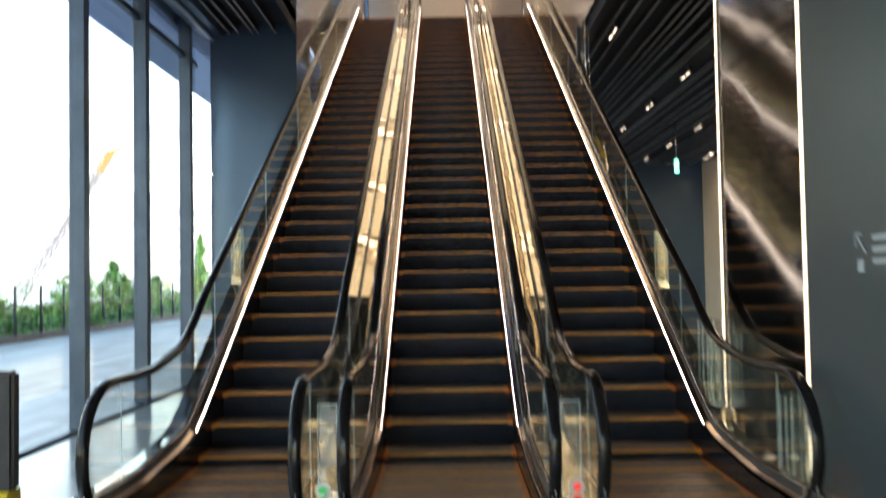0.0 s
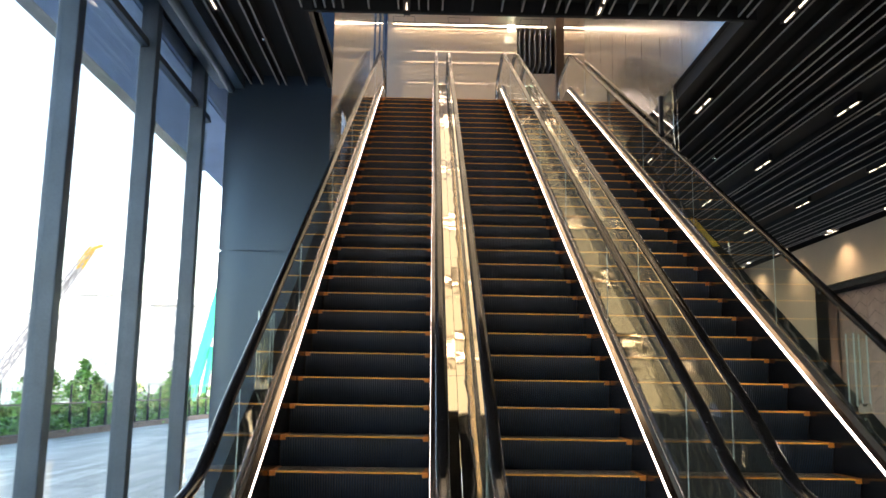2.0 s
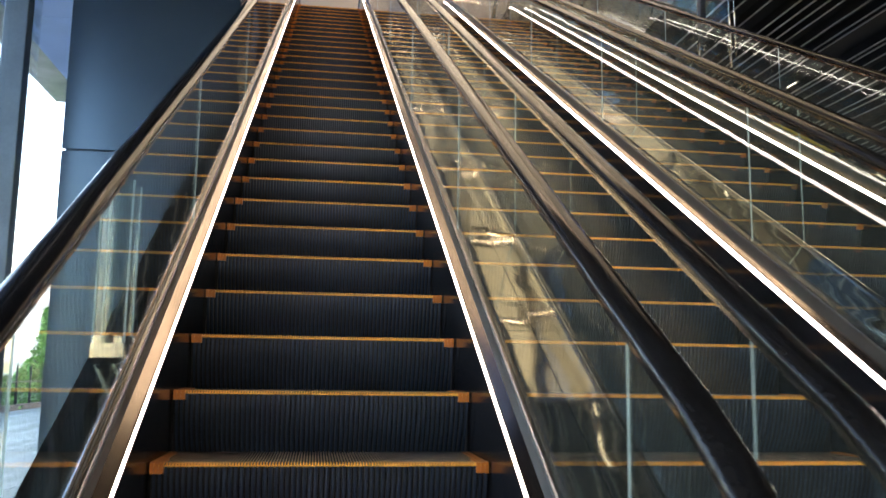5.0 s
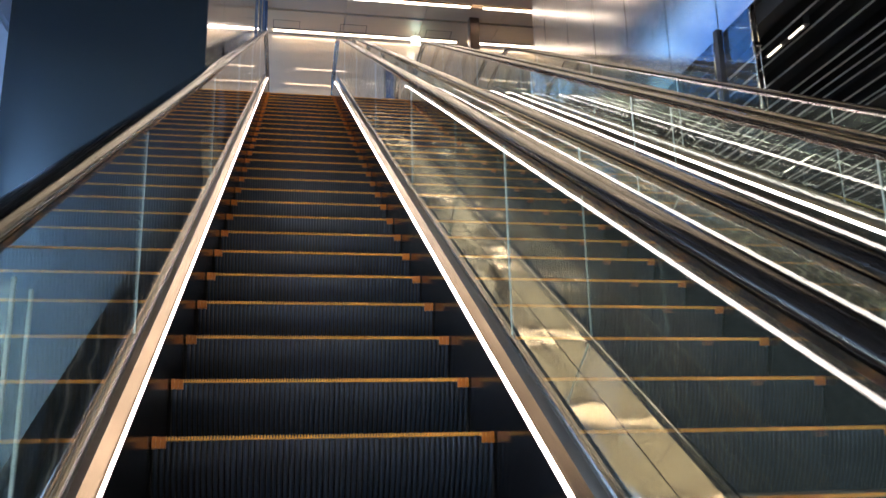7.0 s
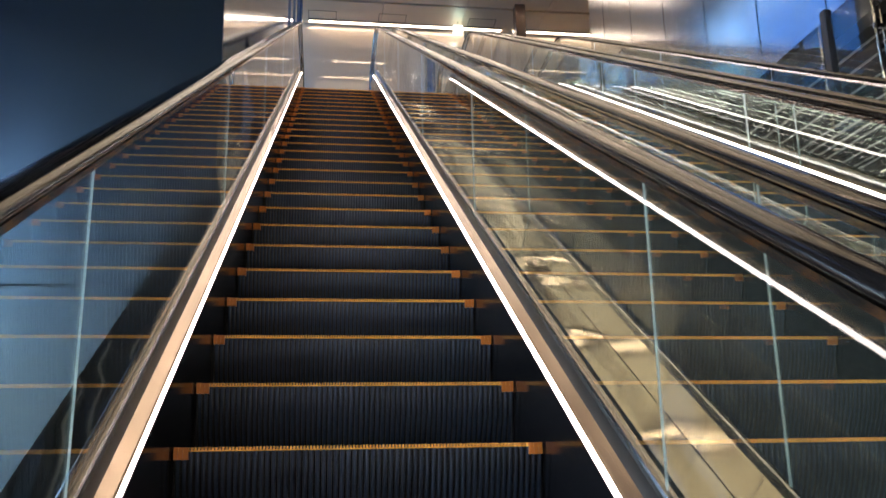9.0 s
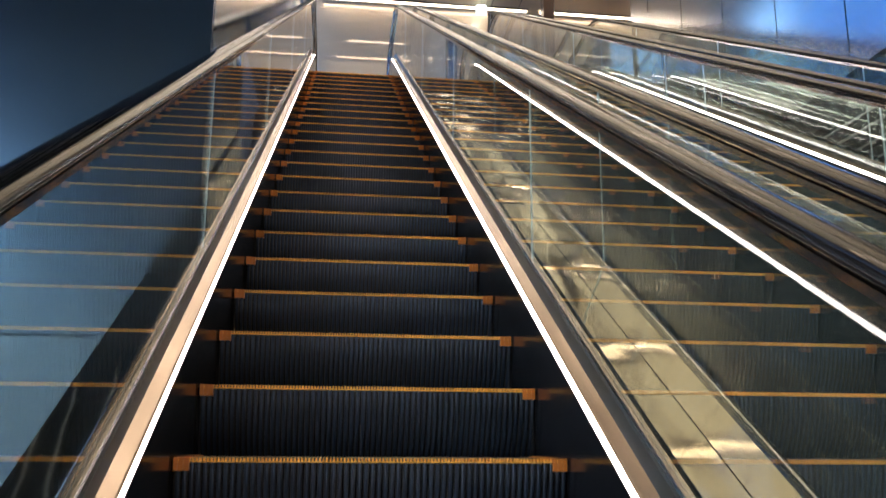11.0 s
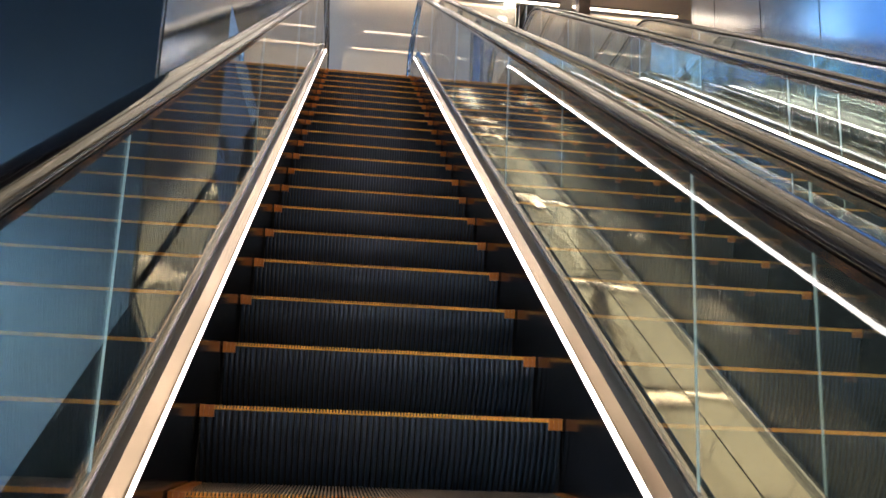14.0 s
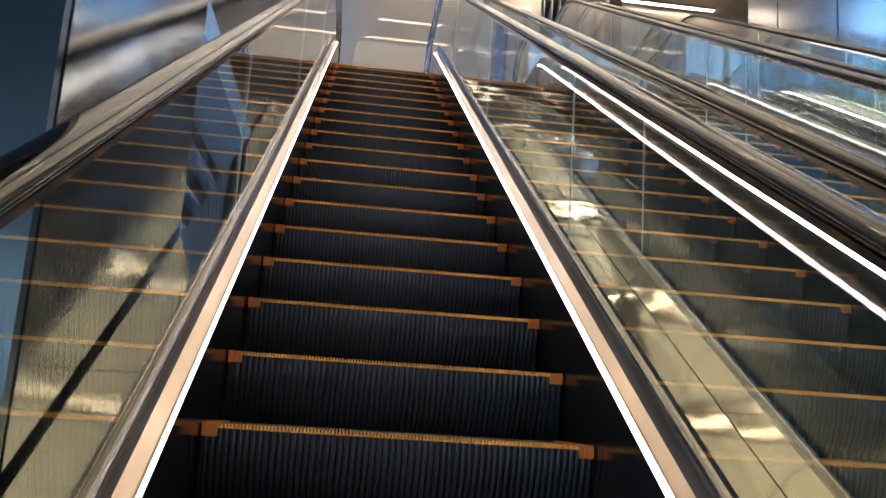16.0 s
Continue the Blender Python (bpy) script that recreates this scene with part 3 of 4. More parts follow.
def escalator():
    e = empty("escalator", "glass-sided escalator with black steps, orange step edges and light lines", "escalator", "parallel escalators")
    # steps on the slope and the flat ones at both ends
    y = PHASE - 0.363 * 3
    while y < 15.0:
        z = nose(y)
        o = new("step", STEP)
        o.parent = e
        o.location = (0, y, z)
        q = new("yellow_edge", STEPEDGE)
        q.parent = o
        y += 0.363
    for s in (-1, 1):
        bm = bmesh.new()
        pa = deck_line(-0.03, Y0, Y1)
        sec = [(0, -0.52), (0.006, -0.52), (0.006, -0.002), (0, -0.002)]
        sweep(bm, pa, [(s * (0.527 + a), b) for a, b in sec])
        part("skirt_panel", bm, M_SKIRT, e, "glossy black skirt panel")
        bm = bmesh.new()
        pa = deck_line(-0.03, 0.5, 13.53)
        sweep(bm, pa, [(s * a, b) for a, b in ((0.5285, -0.001), (0.536, -0.001), (0.536, 0.022), (0.5285, 0.022))])
        part("light_line", bm, M_LED, e, "glowing white light line")
        bm = bmesh.new()
        pa = deck_line(0.0, Y0, Y1)
        sweep(bm, pa, [(s * a, b) for a, b in ((0.5295, -0.0065), (0.537, -0.0065), (0.5665, 0.008), (0.5665, 0.012), (0.5355, -0.001), (0.5295, -0.002))])
        part("inner_deck", bm, M_DECK, e, "rose-tinted stainless inner deck")
        bm = bmesh.new()
        sweep(bm, pa, [(s * a, b) for a, b in ((0.5667, 0.0), (0.571, 0.0), (0.571, 0.066), (0.5667, 0.06))])
        part("gasket", bm, M_GASKET, e)
        bm = bmesh.new()
        sweep(bm, pa, [(s * a, b) for a, b in ((0.5713, 0.02), (0.597, 0.02), (0.597, 0.07), (0.593, 0.076), (0.576, 0.072), (0.5713, 0.064))])
        part("glass_clamp", bm, M_CLAMPDARK, e, "dark steel glass clamp rail")
        sec = [(0.598, 0.02), (0.7165, 0.02), (0.7165, 0.067), (0.598, 0.067 - 0.003 * s)]
        for i in range(8):
            bm = bmesh.new()
            y0 = Y0 + (Y1 - Y0) * i / 8
            sweep(bm, deck_line(0.0, y0 + 0.002, y0 + (Y1 - Y0) / 8 - 0.002, 20), [(s * a, b) for a, b in sec])
            part("outer_deck", bm, M_OUTDECK, e, "polished stainless outer deck")
        bm = bmesh.new()
        sweep(bm, pa, [(s * a, b) for a, b in ((0.5985, 0.0705), (0.603, 0.0705), (0.603, 0.083), (0.5985, 0.085))])
        part("glass_lip", bm, M_CLAMP, e, "bright aluminium lip along the glass")
        for me in PANES:
            g = new("glass_pane", me)
            g.parent = e
            g.location = (s * WG, 0, 0)
            g.visible_shadow = False
        bm = bmesh.new()
        sweep(bm, RAIL, [(a, b) for a, b in rail_section()], x=s * WG, smooth=True)
        rail = part("handrail", bm, M_RUBBER, e, "glossy black rubber handrail")
        bm = bmesh.new()
        sweep(bm, RAIL, [(-0.02, -0.03), (0.02, -0.03), (0.024, -0.014), (-0.024, -0.014)], x=s * WG)
        part("guide", bm, M_GUIDE, rail, "steel handrail guide")
        # round inspection button at the newel
        bm = bmesh.new()
        cyl(bm, (s * (WG - 0.03), -1.33, 0.2), (s * (WG - 0.012), -1.33, 0.2), 0.035, 16)
        part("newel_cap", bm, M_GUIDE, e)
    bm = bmesh.new()
    box(bm, -0.5, 0.5, -2.4, Y0 + 0.3, -0.02, 0.004)
    for i in range(40):
        x = -0.49 + i * 0.0251
        box(bm, x, x + 0.012, Y0 + 0.3, Y0 + 0.44, -0.004, 0.006)
    part("landing_plate", bm, M_PLATE, e, "ribbed steel landing plate")
    bm = bmesh.new()
    box(bm, -0.5, 0.5, 14.7, 15.9, TOP - 0.02, TOP + 0.004)
    part("landing_plate", bm, M_PLATE, e, "ribbed steel landing plate")
    # underside of the frame
    bm = bmesh.new()
    pa = [(y, nose(y) - 0.95) for y in [Y0 + (Y1 - Y0) * i / 60 for i in range(61)]]
    sweep(bm, pa, [(-0.71, 0), (0.71, 0), (0.71, 0.08), (-0.71, 0.08)])
    part("frame_casing", bm, M_DARKWALL, e, "dark casing under the steps")
    for s in (-1, 1):
        bm = bmesh.new()
        pa = deck_line(0.02, Y0, Y1)
        sweep(bm, pa, [(s * 0.7, -1.1), (s * 0.712, -1.1), (s * 0.712, 0), (s * 0.7, 0)])
        part("side_cladding", bm, M_OUTDECK, e)
    return e


ESC = escalator()
for i in (1, 2):
    copy_thing(ESC, pose(PITCH * i, 0, 0))

# ---------------------------------------------------------------- glass front
MY = [2.307 + 1.735 * i for i in range(-10, 3)]   # mullion edges towards the far side


def glass_front():
    e = empty("window_1", "tall glass front with dark steel mullions", "window", kind="structure", at=(GX, 0, 0))
    for y in MY:
        bm = bmesh.new()
        box(bm, -0.16, 0.0, y - 0.12, y, -0.02, CEIL + 0.1)
        bmesh.ops.bevel(bm, geom=bm.edges[:], offset=0.006, segments=1, affect="EDGES")
        part("mullion", bm, M_MULL, e)
    ys = [MY[0] - 1.7] + MY + [WY + 0.02]
    for a, b in zip(ys, ys[1:]):
        bm = bmesh.new()
        hi = b - 0.12 if b in MY else b
        box(bm, -0.12, -0.108, a, hi, 0.03, 4.6)
        g = part("pane", bm, M_WINDOW, e)
        g.visible_shadow = False
        bm = bmesh.new()
        box(bm, -0.12, -0.108, a, hi, 4.68, CEIL + 0.1)
        g = part("pane", bm, M_WINDOW, e)
        g.visible_shadow = False
        bm = bmesh.new()
        box(bm, -0.14, -0.07, a, hi, 4.6, 4.64)
        box(bm, -0.13, -0.08, a, hi, 4.65, 4.68)
        part("transom", bm, M_MULL, e)
        bm = bmesh.new()
        box(bm, -0.14, -0.05, a, hi, -0.02, 0.03)
        part("sill", bm, M_MULL, e)
    # dark head channel below the ceiling
    bm = bmesh.new()
    box(bm, 0.0, 0.32, -16, WY, CEIL - 0.06, CEIL + 0.1)
    cyl(bm, (0.16, -16, CEIL - 0.07), (0.16, WY, CEIL - 0.07), 0.05, 12)
    part("head_channel", bm, M_MULL, e)


glass_front()


def canopy():
    bm = bmesh.new()
    for i in range(16):
        y = -14 + i * 1.735
        box(bm, -3.28, -2.33, y, y + 1.725, 5.0, 5.03)
    box(bm, -3.3, -2.3, -14, 16, 5.035, 5.5)
    thing("canopy", bm, M_CANOPY, "pale blue-grey panelled canopy outside the glass", "canopy", kind="structure")


canopy()


# ---------------------------------------------------------------- terrace and what lies beyond
FX = -9.75


def terrace():
    rng = random.Random(2)
    x = FX + 0.3
    boards = []
    for i in range(60):
        boards.append((x, x + 0.19))
        x += 0.2
        if x > GX - 0.2:
            break
    t = structure("terrace_floor", "weathered grey-blue terrace boards", M_TERRACE, [(FX, GX - 0.14, -20, 60, -0.3, -0.035)], "floor")
    near = []
    for a, b in boards:
        y = -6 - rng.random() * 2
        while y < 50:
            ln = rng.choice((1.8, 2.4, 3.0, 3.6))
            near.append((a, b, y, y + ln - 0.006, -0.03, -0.004))
            y += ln
    bm = bmesh.new()
    for b in near:
        box(bm, *b)
    o = part("boards", bm, M_TERRACE, t)
    o["kind"] = "stuff"
    structure("terrace_kerb", "brown kerb along the terrace edge", M_KERB, [(FX - 0.12, FX + 0.14, -20, 60, -0.3, 0.16)], "kerb")
    structure("ground", "pale city ground far below", M_GROUND, [(-1500, -11.4, -1500, 1500, -9, -8.5)], "ground")


terrace()


def fence():
    e = empty("glass_fence", "tall glass fence with dark steel posts on the terrace edge", "fence", at=(FX, 0, 0.16))
    bm = bmesh.new()
    box(bm, -0.03, 0.03, -0.012, 0.012, 0, 1.28)
    box(bm, -0.03, 0.06, -0.012, 0.012, 0, 0.5)
    post = mesh_of("post", bm, M_FENCE)
    y = -8.0
    pane = None
    while y < 52:
        o = new("post", post)
        o.parent = e
        o.location = (0, y, 0)
        if pane is None:
            bm = bmesh.new()
            box(bm, -0.05, -0.042, 0.02, 1.38, 0.06, 1.36)
            pane = mesh_of("pane", bm, M_FENCEGLASS)
        g = new("pane", pane)
        g.parent = e
        g.location = (0, y, 0)
        g.visible_shadow = False
        y += 1.4
    bm = bmesh.new()
    box(bm, 0.032, 0.065, -8, 52, 0.72, 0.76)
    part("rail", bm, M_FENCE, e)


fence()


def shrub(x, y, z, r, h, seed, tree=False):
    rng = random.Random(seed)
    e = empty("tree" if tree else "shrub", "leafy green shrub behind the terrace fence" if not tree else "young green tree behind the terrace fence", "tree" if tree else "shrub", "planting behind the fence", (x, y, z))
    bm = bmesh.new()
    cyl(bm, (0, 0, -0.6), (0, 0, h * 0.8), 0.05, 7, 0.015)
    for k in range(7):
        a = rng.random() * 6.28
        b = h * (0.2 + 0.55 * rng.random())
        cyl(bm, (0, 0, b), (math.cos(a) * r * 0.6, math.sin(a) * r * 0.6, b + h * 0.22), 0.02, 5, 0.006)
    part("trunk", bm, M_BARK, e)
    bm = bmesh.new()
    for k in range(900 if not tree else 1100):
        a, c = rng.random() * 6.28, rng.random()
        zz = h * (0.08 + 0.95 * c)
        w = r * (math.sin(math.pi * min(1, 0.18 + 0.8 * c)) if not tree else (1.05 - c)) * (0.7 + 0.3 * math.sin(a * 3 + c * 9 + seed))
        q = math.sqrt(rng.random()) * w
        p = Vector((math.cos(a) * q, math.sin(a) * q, zz))
        u = Vector((rng.uniform(-1, 1), rng.uniform(-1, 1), rng.uniform(-0.5, 0.8))).normalized()
        v = u.cross(Vector((rng.uniform(-1, 1), rng.uniform(-1, 1), rng.uniform(-1, 1)))).normalized()
        s = rng.uniform(0.06, 0.15)
        m = [bm.verts.new(p + u * s * i + v * s * 0.5 * j) for i, j in ((-1, 0), (0, -1), (1.1, 0), (0, 1))]
        bm.faces.new(m)
    part("crown", bm, M_LEAF, e)


rng = random.Random(11)
for i in range(34):
    y = 2 + i * 1.35
    shrub(FX - 0.9 - rng.random() * 1.9, y + rng.uniform(-0.4, 0.4), -0.6, 0.8 + rng.random() * 0.6, 1.3 + rng.random() ** 1.5 * 1.9, 100 + i)
for i in range(30):
    y = 3 + i * 1.5
    shrub(FX - 0.75 - rng.random() * 0.5, y + rng.uniform(-0.4, 0.4), -0.6, 0.7 + rng.random() * 0.4, 0.9 + rng.random() * 0.8, 300 + i)
shrub(-12.0, 40, -0.5, 1.2, 4.4, 7, True)
shrub(-12.4, 16, -0.5, 1.1, 3.0, 8, True)


def tower(x, y, w, d, z1, floors, cols, label, gap=0.55):
    e = empty("apartment_building", label, "building", "pale buildings far off", (x, y, -8.5))
    bm = bmesh.new()
    box(bm, -w / 2, w / 2, -d / 2, d / 2, 0, z1 + 8.5)
    box(bm, -w / 2 - 0.3, w / 2 + 0.3, -d / 2 - 0.3, d / 2 + 0.3, z1 + 8.5, z1 + 9.3)
    part("wall", bm, M_TOWER, e)
    fh = (z1 + 8.5) / floors
    bm = bmesh.new()
    cw = w / cols
    for i in range(floors):
        for j in range(cols):
            box(bm, -w / 2 + cw * (j + 0.5 - gap / 2), -w / 2 + cw * (j + 0.5 + gap / 2), -d / 2 - 0.06, -d / 2 + 0.05, fh * (i + 0.3), fh * (i + 0.75))
        for j in range(int(d / cw)):
            box(bm, w / 2 - 0.05, w / 2 + 0.06, -d / 2 + cw * (j + 0.5 - gap / 2), -d / 2 + cw * (j + 0.5 + gap / 2), fh * (i + 0.3), fh * (i + 0.75))
    o = part("glazing", bm, M_TOWERWIN, e)
    o["kind"] = "stuff"


tower(-98, 240, 8, 8, 54, 22, 5, "tall pale apartment tower lost in the bright sky")
tower(-77, 158, 13, 14, 14.0, 9, 14, "pale office block with rows of small windows", 0.5)
tower(-52, 138, 7, 12, 15.5, 8, 3, "plain white block beside a building site", 0.3)
tower(-34, 122, 8, 14, 12.5, 9, 1, "pale apartment block with long balconies", 0.9)


def lattice_boom(name, a, b, w, m, label, tip=None):
    e = empty(name, label, "crane")
    a, b = Vector(a), Vector(b)
    bm = bmesh.new()
    d = b - a
    n = 14
    offs = [Vector((sx * w / 2, 0, sz * w / 2)) for sx, sz in ((-1, -1), (1, -1), (1, 1), (-1, 1))]
    for o in offs:
        beam(bm, a + o, b + o * 0.5, w * 0.12)
    for i in range(n):
        p, q = a + d * (i / n), a + d * ((i + 1) / n)
        for j in range(4):
            beam(bm, p + offs[j] * (1 - 0.5 * i / n), q + offs[(j + 1) % 4] * (1 - 0.5 * (i + 1) / n), w * 0.08)
    part("boom", bm, m, e)
    if tip:
        bm = bmesh.new()
        u = d.normalized()
        for o in offs:
            beam(bm, b - u * 3.0 + o * 0.6, b + u * 0.4 + o * 0.35, w * 0.14)
        for i in range(5):
            beam(bm, b - u * (3.0 - 0.6 * i) + offs[i % 4] * 0.5, b - u * (2.4 - 0.6 * i) + offs[(i + 1) % 4] * 0.5, w * 0.12)
        beam(bm, b, b + Vector((1.6, 0, 0.7)), w * 0.25)
        part("head", bm, tip, e, "yellow crane head")
        bm = bmesh.new()
        cyl(bm, b + Vector((1.2, 0, 0.4)), b + Vector((1.2, 0, -7)), 0.06, 6)
        part("hoist_rope", bm, M_CRANE, e)
    return e


lattice_boom("crane", (-66, 127, -0.5), (-50.2, 124, 21.5), 1.5, M_CRANE, "lattice boom crane with a yellow head at a building site", M_CRANEY)


def green_crane():
    e = empty("crane", "green crane boom at a building site", "crane")
    bm = bmesh.new()
    beam(bm, (-27.2, 97, -2), (-23.4, 96, 14), 0.9)
    part("boom", bm, M_CRANEG, e)
    bm = bmesh.new()
    beam(bm, (-25.6, 97, -2), (-24.4, 96.5, 6), 0.5)
    part("strut", bm, M_CRANEG, e)


green_crane()

# ---------------------------------------------------------------- fittings of the hall


def wall_light(y):
    e = empty("wall_light", "tall warm-white light line set in the polished black wall", "wall light", "light lines in the black wall", (3.615, y, 0))
    bm = bmesh.new()
    box(bm, -0.012, 0.02, -0.012, 0.012, 0.02, CEIL - 0.01)
    part("diffuser", bm, M_COLLED, e)
    bm = bmesh.new()
    for s in (-1, 1):
        box(bm, -0.006, 0.03, s * 0.019 - 0.005, s * 0.019 + 0.005, 0, CEIL - 0.005)
    part("frame", bm, M_CASE, e)


wall_light(0.565)
wall_light(-1.0)


def upper_window():
    e = empty("window_2", "high side window with dark frames in the upper hall", "window", kind="structure", at=(VX0 - 0.03, WY + 6.1, 0))
    for i in range(4):
        bm = bmesh.new()
        y = i * 1.58
        box(bm, -0.05, 0.02, y, y + 0.05, 7.65, 11.45)
        part("mullion", bm, M_MULL, e)
        if i < 3:
            bm = bmesh.new()
            box(bm, -0.012, -0.002, y + 0.05, y + 1.58, 7.65, 11.45)
            g = part("pane", bm, M_BLUEGLASS, e, "blue-tinted pane")
            g.visible_shadow = False


upper_window()
# Added emitter: gives the steel wall and glass their blue through this window.
structure("backdrop", "plain glowing blue sheet standing in for sky outside the high side window", M_BLUEGLOW, [(-2.4, -2.35, 11.0, 18.4, 7.62, 11.9)], "backdrop")


# Out of view: glazing added so daylight reaches the risers and dark wall.
def rear_daylight_front():
    e = empty("window_3", "unseen glass front with dark mullions, added to let daylight onto the steps", "window", kind="structure", at=(0, -16, 0))
    for i in range(8):
        x = GX + i * 1.9
        bm = bmesh.new()
        box(bm, x - 0.05, x + 0.05, -0.1, 0.0, 0, CEIL + 0.1)
        part("mullion", bm, M_MULL, e)
        if i < 7:
            bm = bmesh.new()
            box(bm, x + 0.05, x + 1.85, -0.06, -0.05, 0.03, CEIL + 0.1)
            g = part("pane", bm, M_WINDOW, e)
            g.visible_shadow = False


rear_daylight_front()
structure("forecourt", "pale paving outside the unseen rear glass", M_FLOOR, [(GX - 0.14, 60, -80, -16.1, -0.3, -0.02)], "pavement")


def wall_washer(y):
    e = empty("downlight", "small recessed warm downlight washing the beige wall", "downlight", "downlights along the beige wall", (9.55, y, CEIL - 0.005))
    bm = bmesh.new()
    cyl(bm, (0, 0, 0.0), (0, 0, 0.03), 0.06, 16)
    part("lens", bm, M_SPOT, e)
    d = bpy.data.lights.new("downlight_beam", "SPOT")
    d.energy, d.spot_size, d.spot_blend, d.color, d.shadow_soft_size = WASH, radians(130), 1.0, (1.0, 0.82, 0.58), 0.04
    o = new("beam", d)
    o.parent = e
    o.matrix_local = look((0, 0, -0.03), (-0.1, 0, -1))


for i in range(6):
    wall_washer(12.5 + i * 2.45)


def lift():
    e = empty("door_1", "bronze panelled lift doors with a herringbone pattern", "door", kind="structure", at=(10.44, 13.2, 0))
    n = 5
    for i in range(n):
        bm = bmesh.new()
        y = 0.02 + i * 0.672
        box(bm, 0, 0.05, y, y + 0.655, 0.01, 3.98)
        part("leaf", bm, M_LIFT, e)
        bm = bmesh.new()
        for k in range(14):
            for s in (0, 1):
                z = 0.2 + k * 0.27
                a, b = (y + 0.02, z), (y + 0.33, z + 0.16)
                if s:
                    a, b = (y + 0.635, z), (y + 0.34, z + 0.16)
                beam(bm, (-0.001, a[0], a[1]), (-0.001, b[0], b[1]), 0.004, 0.006)
        part("inlay", bm, M_CASE, e)
    bm = bmesh.new()
    box(bm, -0.54, -0.02, -0.02, 0.0, 0, 4.0)
    box(bm, -0.54, -0.02, 3.4, 3.42, 0, 4.0)
    part("jamb", bm, M_LIFT, e)
    bm = bmesh.new()
    for k in range(9):
        box(bm, -0.5 + k * 0.05, -0.485 + k * 0.05, 0.0, 3.4, 3.86, 3.98)
    part("head_slats", bm, M_CEIL, e)


lift()


def exit_sign(x, y, z, w, h, hang, label, arrow=True):
    e = empty("exit_sign", label, "exit sign", at=(x, y, z))
    bm = bmesh.new()
    box(bm, -w / 2, w / 2, -0.02, 0.02, -h / 2, h / 2)
    bmesh.ops.bevel(bm, geom=bm.edges[:], offset=0.004, segments=1, affect="EDGES")
    part("panel", bm, M_SIGNW if arrow else M_SIGN, e)
    bm = bmesh.new()
    cyl(bm, (0, 0, h / 2), (0, 0, hang), 0.012, 8)
    part("hanger", bm, M_CLAMP, e)
    if arrow:
        bm = bmesh.new()
        box(bm, -w * 0.36, w * 0.2, -0.026, -0.021, -h * 0.06, h * 0.06)
        beam(bm, (w * 0.36, -0.0235, 0), (w * 0.05, -0.0235, h * 0.3), 0.005, h * 0.13)
        beam(bm, (w * 0.36, -0.0235, 0), (w * 0.05, -0.0235, -h * 0.3), 0.005, h * 0.13)
        part("arrow", bm, M_SIGN, e, "green arrow")


exit_sign(2.71, 18.8, 11.5, 0.2, 0.2, 0.2, "small white exit sign with a green arrow below the ceiling")
exit_sign(6.9, 14.0, 4.0, 0.1, 0.3, 1.1, "green exit sign hanging from the black ceiling", False)


def guard():
    e = empty("guard_panel", "clear guard panel with steel posts where the handrail nears the ceiling", "guard panel", at=(3.53, 0, 0))
    # two clear sheets cut along the slope, with a dark post between them
    for y0, y1 in ((6.42, 6.9), (6.97, 7.72)):
        bm = bmesh.new()
        pts = [(y0, 4.42 + (y0 - 6.42) * SL), (y0, 5.235), (y1, 5.235), (y1, min(5.2, 4.42 + (y1 - 6.42) * SL))]
        lo = [bm.verts.new((-0.005, a, b)) for a, b in pts]
        hi = [bm.verts.new((0.005, a, b)) for a, b in pts]
        bm.faces.new(lo)
        bm.faces.new(hi[::-1])
        for i in range(4):
            bm.faces.new((lo[i], hi[i], hi[(i + 1) % 4], lo[(i + 1) % 4]))
        g = part("sheet", bm, M_GLASS, e)
        g.visible_shadow = False
    bm = bmesh.new()
    box(bm, -0.03, 0.03, 6.9, 6.97, 4.55, 5.3)
    bmesh.ops.bevel(bm, geom=bm.edges[:], offset=0.005, segments=1, affect="EDGES")
    part("post", bm, M_CASE, e, "black square post")
    for y, z0 in ((6.44, 4.12), (7.06, 4.42)):
        bm = bmesh.new()
        cyl(bm, (0.02, y, z0), (0.02, y, 5.25), 0.014, 12)
        cyl(bm, (0.07, y, z0 + 0.1), (0.07, y, 5.25), 0.008, 10)
        for z in (z0 + 0.15, 4.9):
            box(bm, 0.0, 0.09, y - 0.012, y + 0.012, z, z + 0.03)
        part("post", bm, M_GUIDE, e, "polished steel post")


guard()


def deck_barrier(x, y, side):
    """Clear upright plates that stop people from walking up the outer deck."""
    z = deck_z(y) + 0.075
    e = empty("deck_barrier", "pair of clear acrylic plates on a steel bracket", "barrier", "clear plates on the outer decks", (x, y, z))
    for k in (0, 1):
        bm = bmesh.new()
        box(bm, -0.045, 0.045, k * 0.11 - 0.004, k * 0.11 + 0.004, 0.03, 0.56)
        bmesh.ops.bevel(bm, geom=[d for d in bm.edges if abs(d.verts[0].co.y - d.verts[1].co.y) > 0.004], offset=0.015, segments=3, affect="EDGES")
        g = part("plate", bm, M_GLASS, e)
        g.visible_shadow = False
        bm = bmesh.new()
        for s in (-1, 1):
            box(bm, s * 0.046 - 0.003, s * 0.046 + 0.003, k * 0.11 - 0.006, k * 0.11 + 0.006, 0.03, 0.55)
        part("plate_edge", bm, M_GLASSEDGE, e)
    bm = bmesh.new()
    for k in (0, 1):
        for s in (-1, 1):
            cyl(bm, (s * 0.03, k * 0.11 - 0.014, 0.05), (s * 0.03, k * 0.11 + 0.014, 0.05), 0.014, 10)
        box(bm, -0.05, 0.05, k * 0.11 - 0.012, k * 0.11 + 0.012, -0.02, 0.04)
    part("bracket", bm, M_GUIDE, e)


deck_barrier(-0.665, 2.32, -1)
deck_barrier(3.54, 2.15, 1)
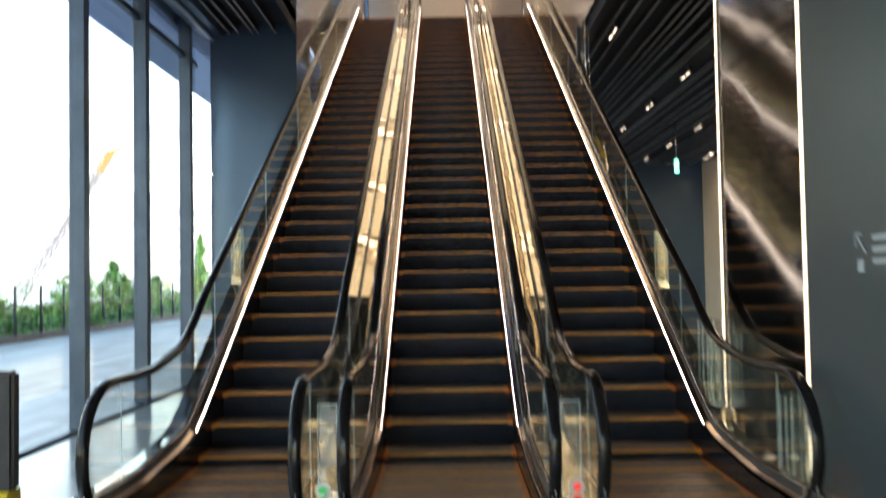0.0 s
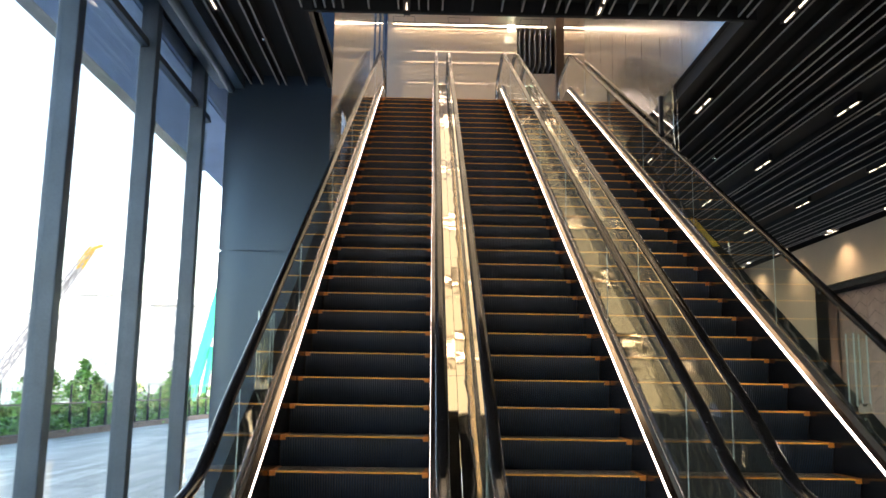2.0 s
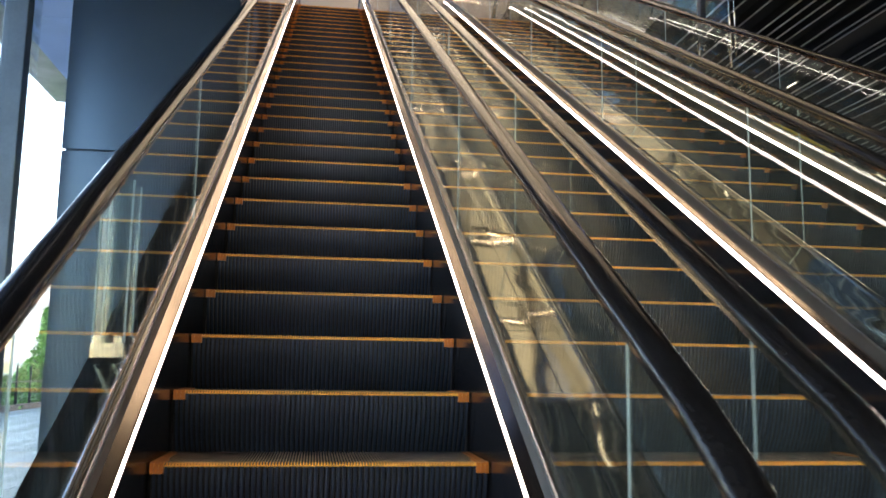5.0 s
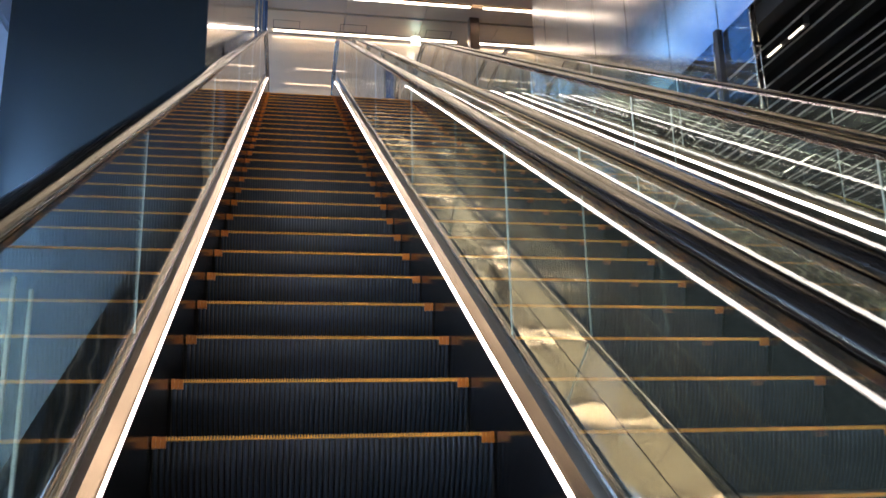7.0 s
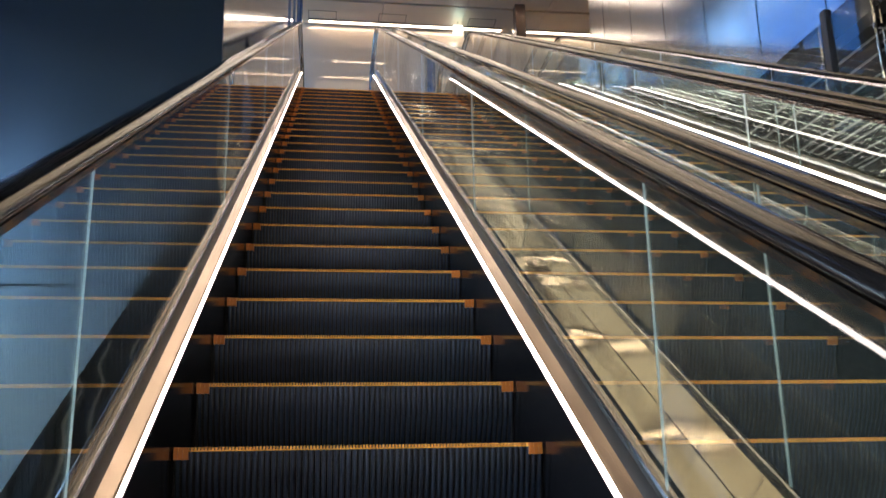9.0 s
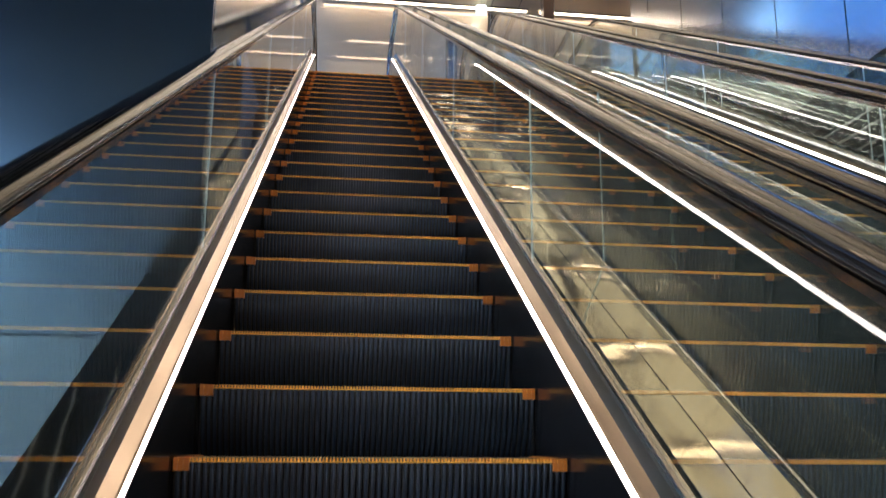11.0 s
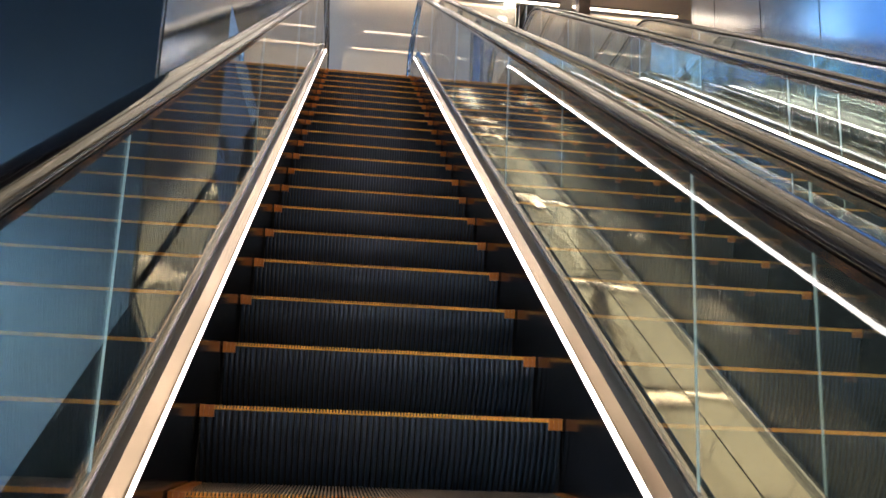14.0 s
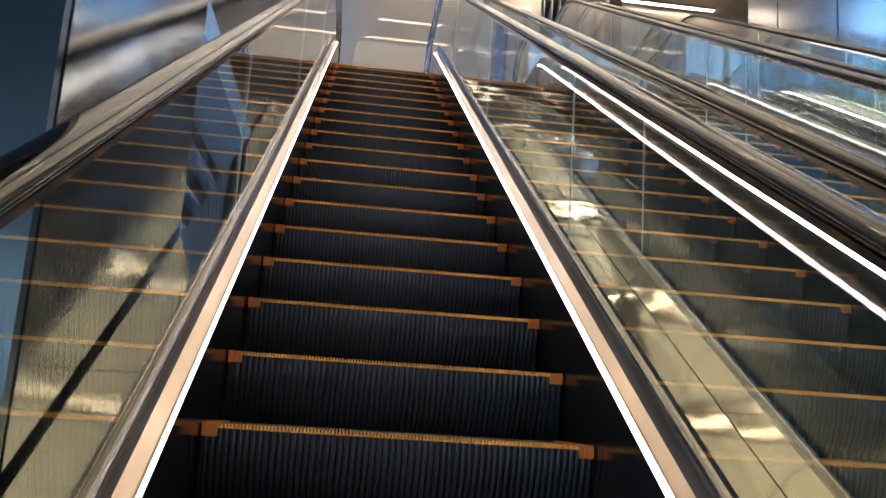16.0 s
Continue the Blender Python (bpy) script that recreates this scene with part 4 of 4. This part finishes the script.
deck_barrier(3.54, 0.75, 1)
deck_barrier(3.55, 0.55, 1)


def newel_plate(x, col):
    e = empty("newel_plate", "clear upright plate with a small light between the newels", "barrier", "clear plates between the newels", (x, -1.1, 0))
    bm = bmesh.new()
    box(bm, -0.055, 0.055, -0.004, 0.004, 0.16, 0.7)
    g = part("plate", bm, M_GLASS, e)
    g.visible_shadow = False
    bm = bmesh.new()
    for s in (-1, 1):
        box(bm, s * 0.056 - 0.002, s * 0.056 + 0.002, -0.005, 0.005, 0.16, 0.7)
    box(bm, -0.056, 0.056, -0.005, 0.005, 0.698, 0.703)
    part("plate_edge", bm, M_GLASSEDGE, e)
    bm = bmesh.new()
    box(bm, -0.06, 0.06, -0.28, 0.05, 0.0, 0.17)
    bmesh.ops.bevel(bm, geom=bm.edges[:], offset=0.01, segments=2, affect="EDGES")
    part("base", bm, M_GUIDE, e)
    bm = bmesh.new()
    cyl(bm, (0, -0.2, 0.25), (0, -0.215, 0.25), 0.045, 18)
    cyl(bm, (0, -0.2, 0.1), (0, -0.2, 0.27), 0.02, 10)
    part("light_ring", bm, M_PLASTIC, e)
    bm = bmesh.new()
    cyl(bm, (0, -0.214, 0.25), (0, -0.224, 0.25), 0.022, 16)
    part("signal", bm, col, e)


def side_plates(x, y):
    e = empty("newel_guard", "three clear upright plates on a steel base beside the newel", "barrier", "clear plates between the newels", (x, y, 0))
    for k in range(3):
        bm = bmesh.new()
        box(bm, -0.06, 0.06, k * 0.09 - 0.004, k * 0.09 + 0.004, 0.15, 0.7)
        bmesh.ops.bevel(bm, geom=[d for d in bm.edges if abs(d.verts[0].co.y - d.verts[1].co.y) > 0.004], offset=0.012, segments=3, affect="EDGES")
        g = part("plate", bm, M_GLASS, e)
        g.visible_shadow = False
        bm = bmesh.new()
        for s in (-1, 1):
            box(bm, s * 0.061 - 0.002, s * 0.061 + 0.002, k * 0.09 - 0.005, k * 0.09 + 0.005, 0.15, 0.69)
        part("plate_edge", bm, M_GLASSEDGE, e)
    bm = bmesh.new()
    box(bm, -0.065, 0.065, -0.04, 0.22, 0.0, 0.16)
    bmesh.ops.bevel(bm, geom=bm.edges[:], offset=0.01, segments=2, affect="EDGES")
    part("base", bm, M_GUIDE, e)


side_plates(3.54, -1.05)
newel_plate(PITCH * 0.5, M_GREEN)
newel_plate(PITCH * 1.5, M_RED)


def newel_signal(x, col, name):
    e = empty("signal_light", name, "signal light", "signal lights at the newels", (x, -1.25, 0.27))
    bm = bmesh.new()
    cyl(bm, (0, 0, -0.27), (0, 0, 0.0), 0.025, 12)
    part("stem", bm, M_GUIDE, e)
    bm = bmesh.new()
    cyl(bm, (0, -0.012, 0.0), (0, -0.02, 0.0), 0.026, 16)
    part("lens", bm, col, e)


newel_signal(-0.66, M_GREEN, "small green signal light beside the newel")
newel_signal(PITCH * 2 + 0.66, M_RED, "small red signal light beside the newel")


def direction_sign():
    e = empty("direction_sign", "pale arrows and bars printed on the dark wall", "sign", at=(3.597, -1.73, 1.53))
    bm = bmesh.new()
    beam(bm, (-0.002, 0.05, 0.1), (-0.002, -0.05, 0.0), 0.004, 0.018)
    beam(bm, (-0.002, 0.055, 0.1), (-0.002, -0.01, 0.1), 0.004, 0.018)
    beam(bm, (-0.002, 0.05, 0.105), (-0.002, 0.05, 0.03), 0.018, 0.004)
    part("arrow", bm, M_WHITE, e)
    bm = bmesh.new()
    box(bm, -0.003, 0, -0.03, 0.04, -0.1, -0.03)
    part("pictogram", bm, M_WHITE, e)
    bm = bmesh.new()
    for k in range(3):
        box(bm, -0.003, 0, -0.5, -0.12, 0.06 - k * 0.06, 0.09 - k * 0.06)
    part("lettering", bm, M_WHITE, e)


direction_sign()


def info_stand():
    e = empty("info_stand", "dark notice stand with pale marks and a yellow foot", "notice stand", at=(-0.33, -3.0, 0))
    bm = bmesh.new()
    box(bm, -0.18, 0.17, -0.03, 0.03, 0.68, 1.12)
    bmesh.ops.bevel(bm, geom=bm.edges[:], offset=0.012, segments=2, affect="EDGES")
    part("board", bm, M_CASE, e)
    bm = bmesh.new()
    for k in range(4):
        beam(bm, (-0.05 + 0.02 * k, -0.034, 0.78 + k * 0.07), (0.1, -0.034, 0.8 + k * 0.07), 0.012, 0.004)
    part("marks", bm, M_CLAMP, e)
    bm = bmesh.new()
    box(bm, -0.16, 0.16, -0.05, 0.05, 0.0, 0.68)
    part("foot", bm, M_YSTICK, e)


info_stand()


def sticker(x, y0, y1):
    e = empty("deck_sticker", "yellow warning sticker on the steel deck", "sticker")
    bm = bmesh.new()
    pa = deck_line(0.0, y0, y1, 10)
    sweep(bm, pa, [(x - 0.035, 0.06), (x + 0.035, 0.06), (x + 0.035, 0.0705), (x - 0.035, 0.0725)])
    part("film", bm, M_YSTICK, e)


sticker(PITCH * 2 + 0.66, 5.05, 5.8)


def sprinkler(x, y):
    e = empty("sprinkler", "small metal sprinkler head in the black ceiling", "sprinkler", "sprinkler heads", (x, y, CEIL + 0.12))
    bm = bmesh.new()
    cyl(bm, (0, 0, 0), (0, 0, -0.1), 0.018, 10)
    part("stem", bm, M_GUIDE, e)
    bm = bmesh.new()
    cyl(bm, (0, 0, -0.1), (0, 0, -0.112), 0.035, 12)
    part("plate", bm, M_GUIDE, e)


for x, y in ((-0.4, 3.4), (1.15, 3.3), (2.9, 3.5), (6.4, 6.9), (5.0, 9.2), (-1.3, 4.9)):
    sprinkler(x, y)
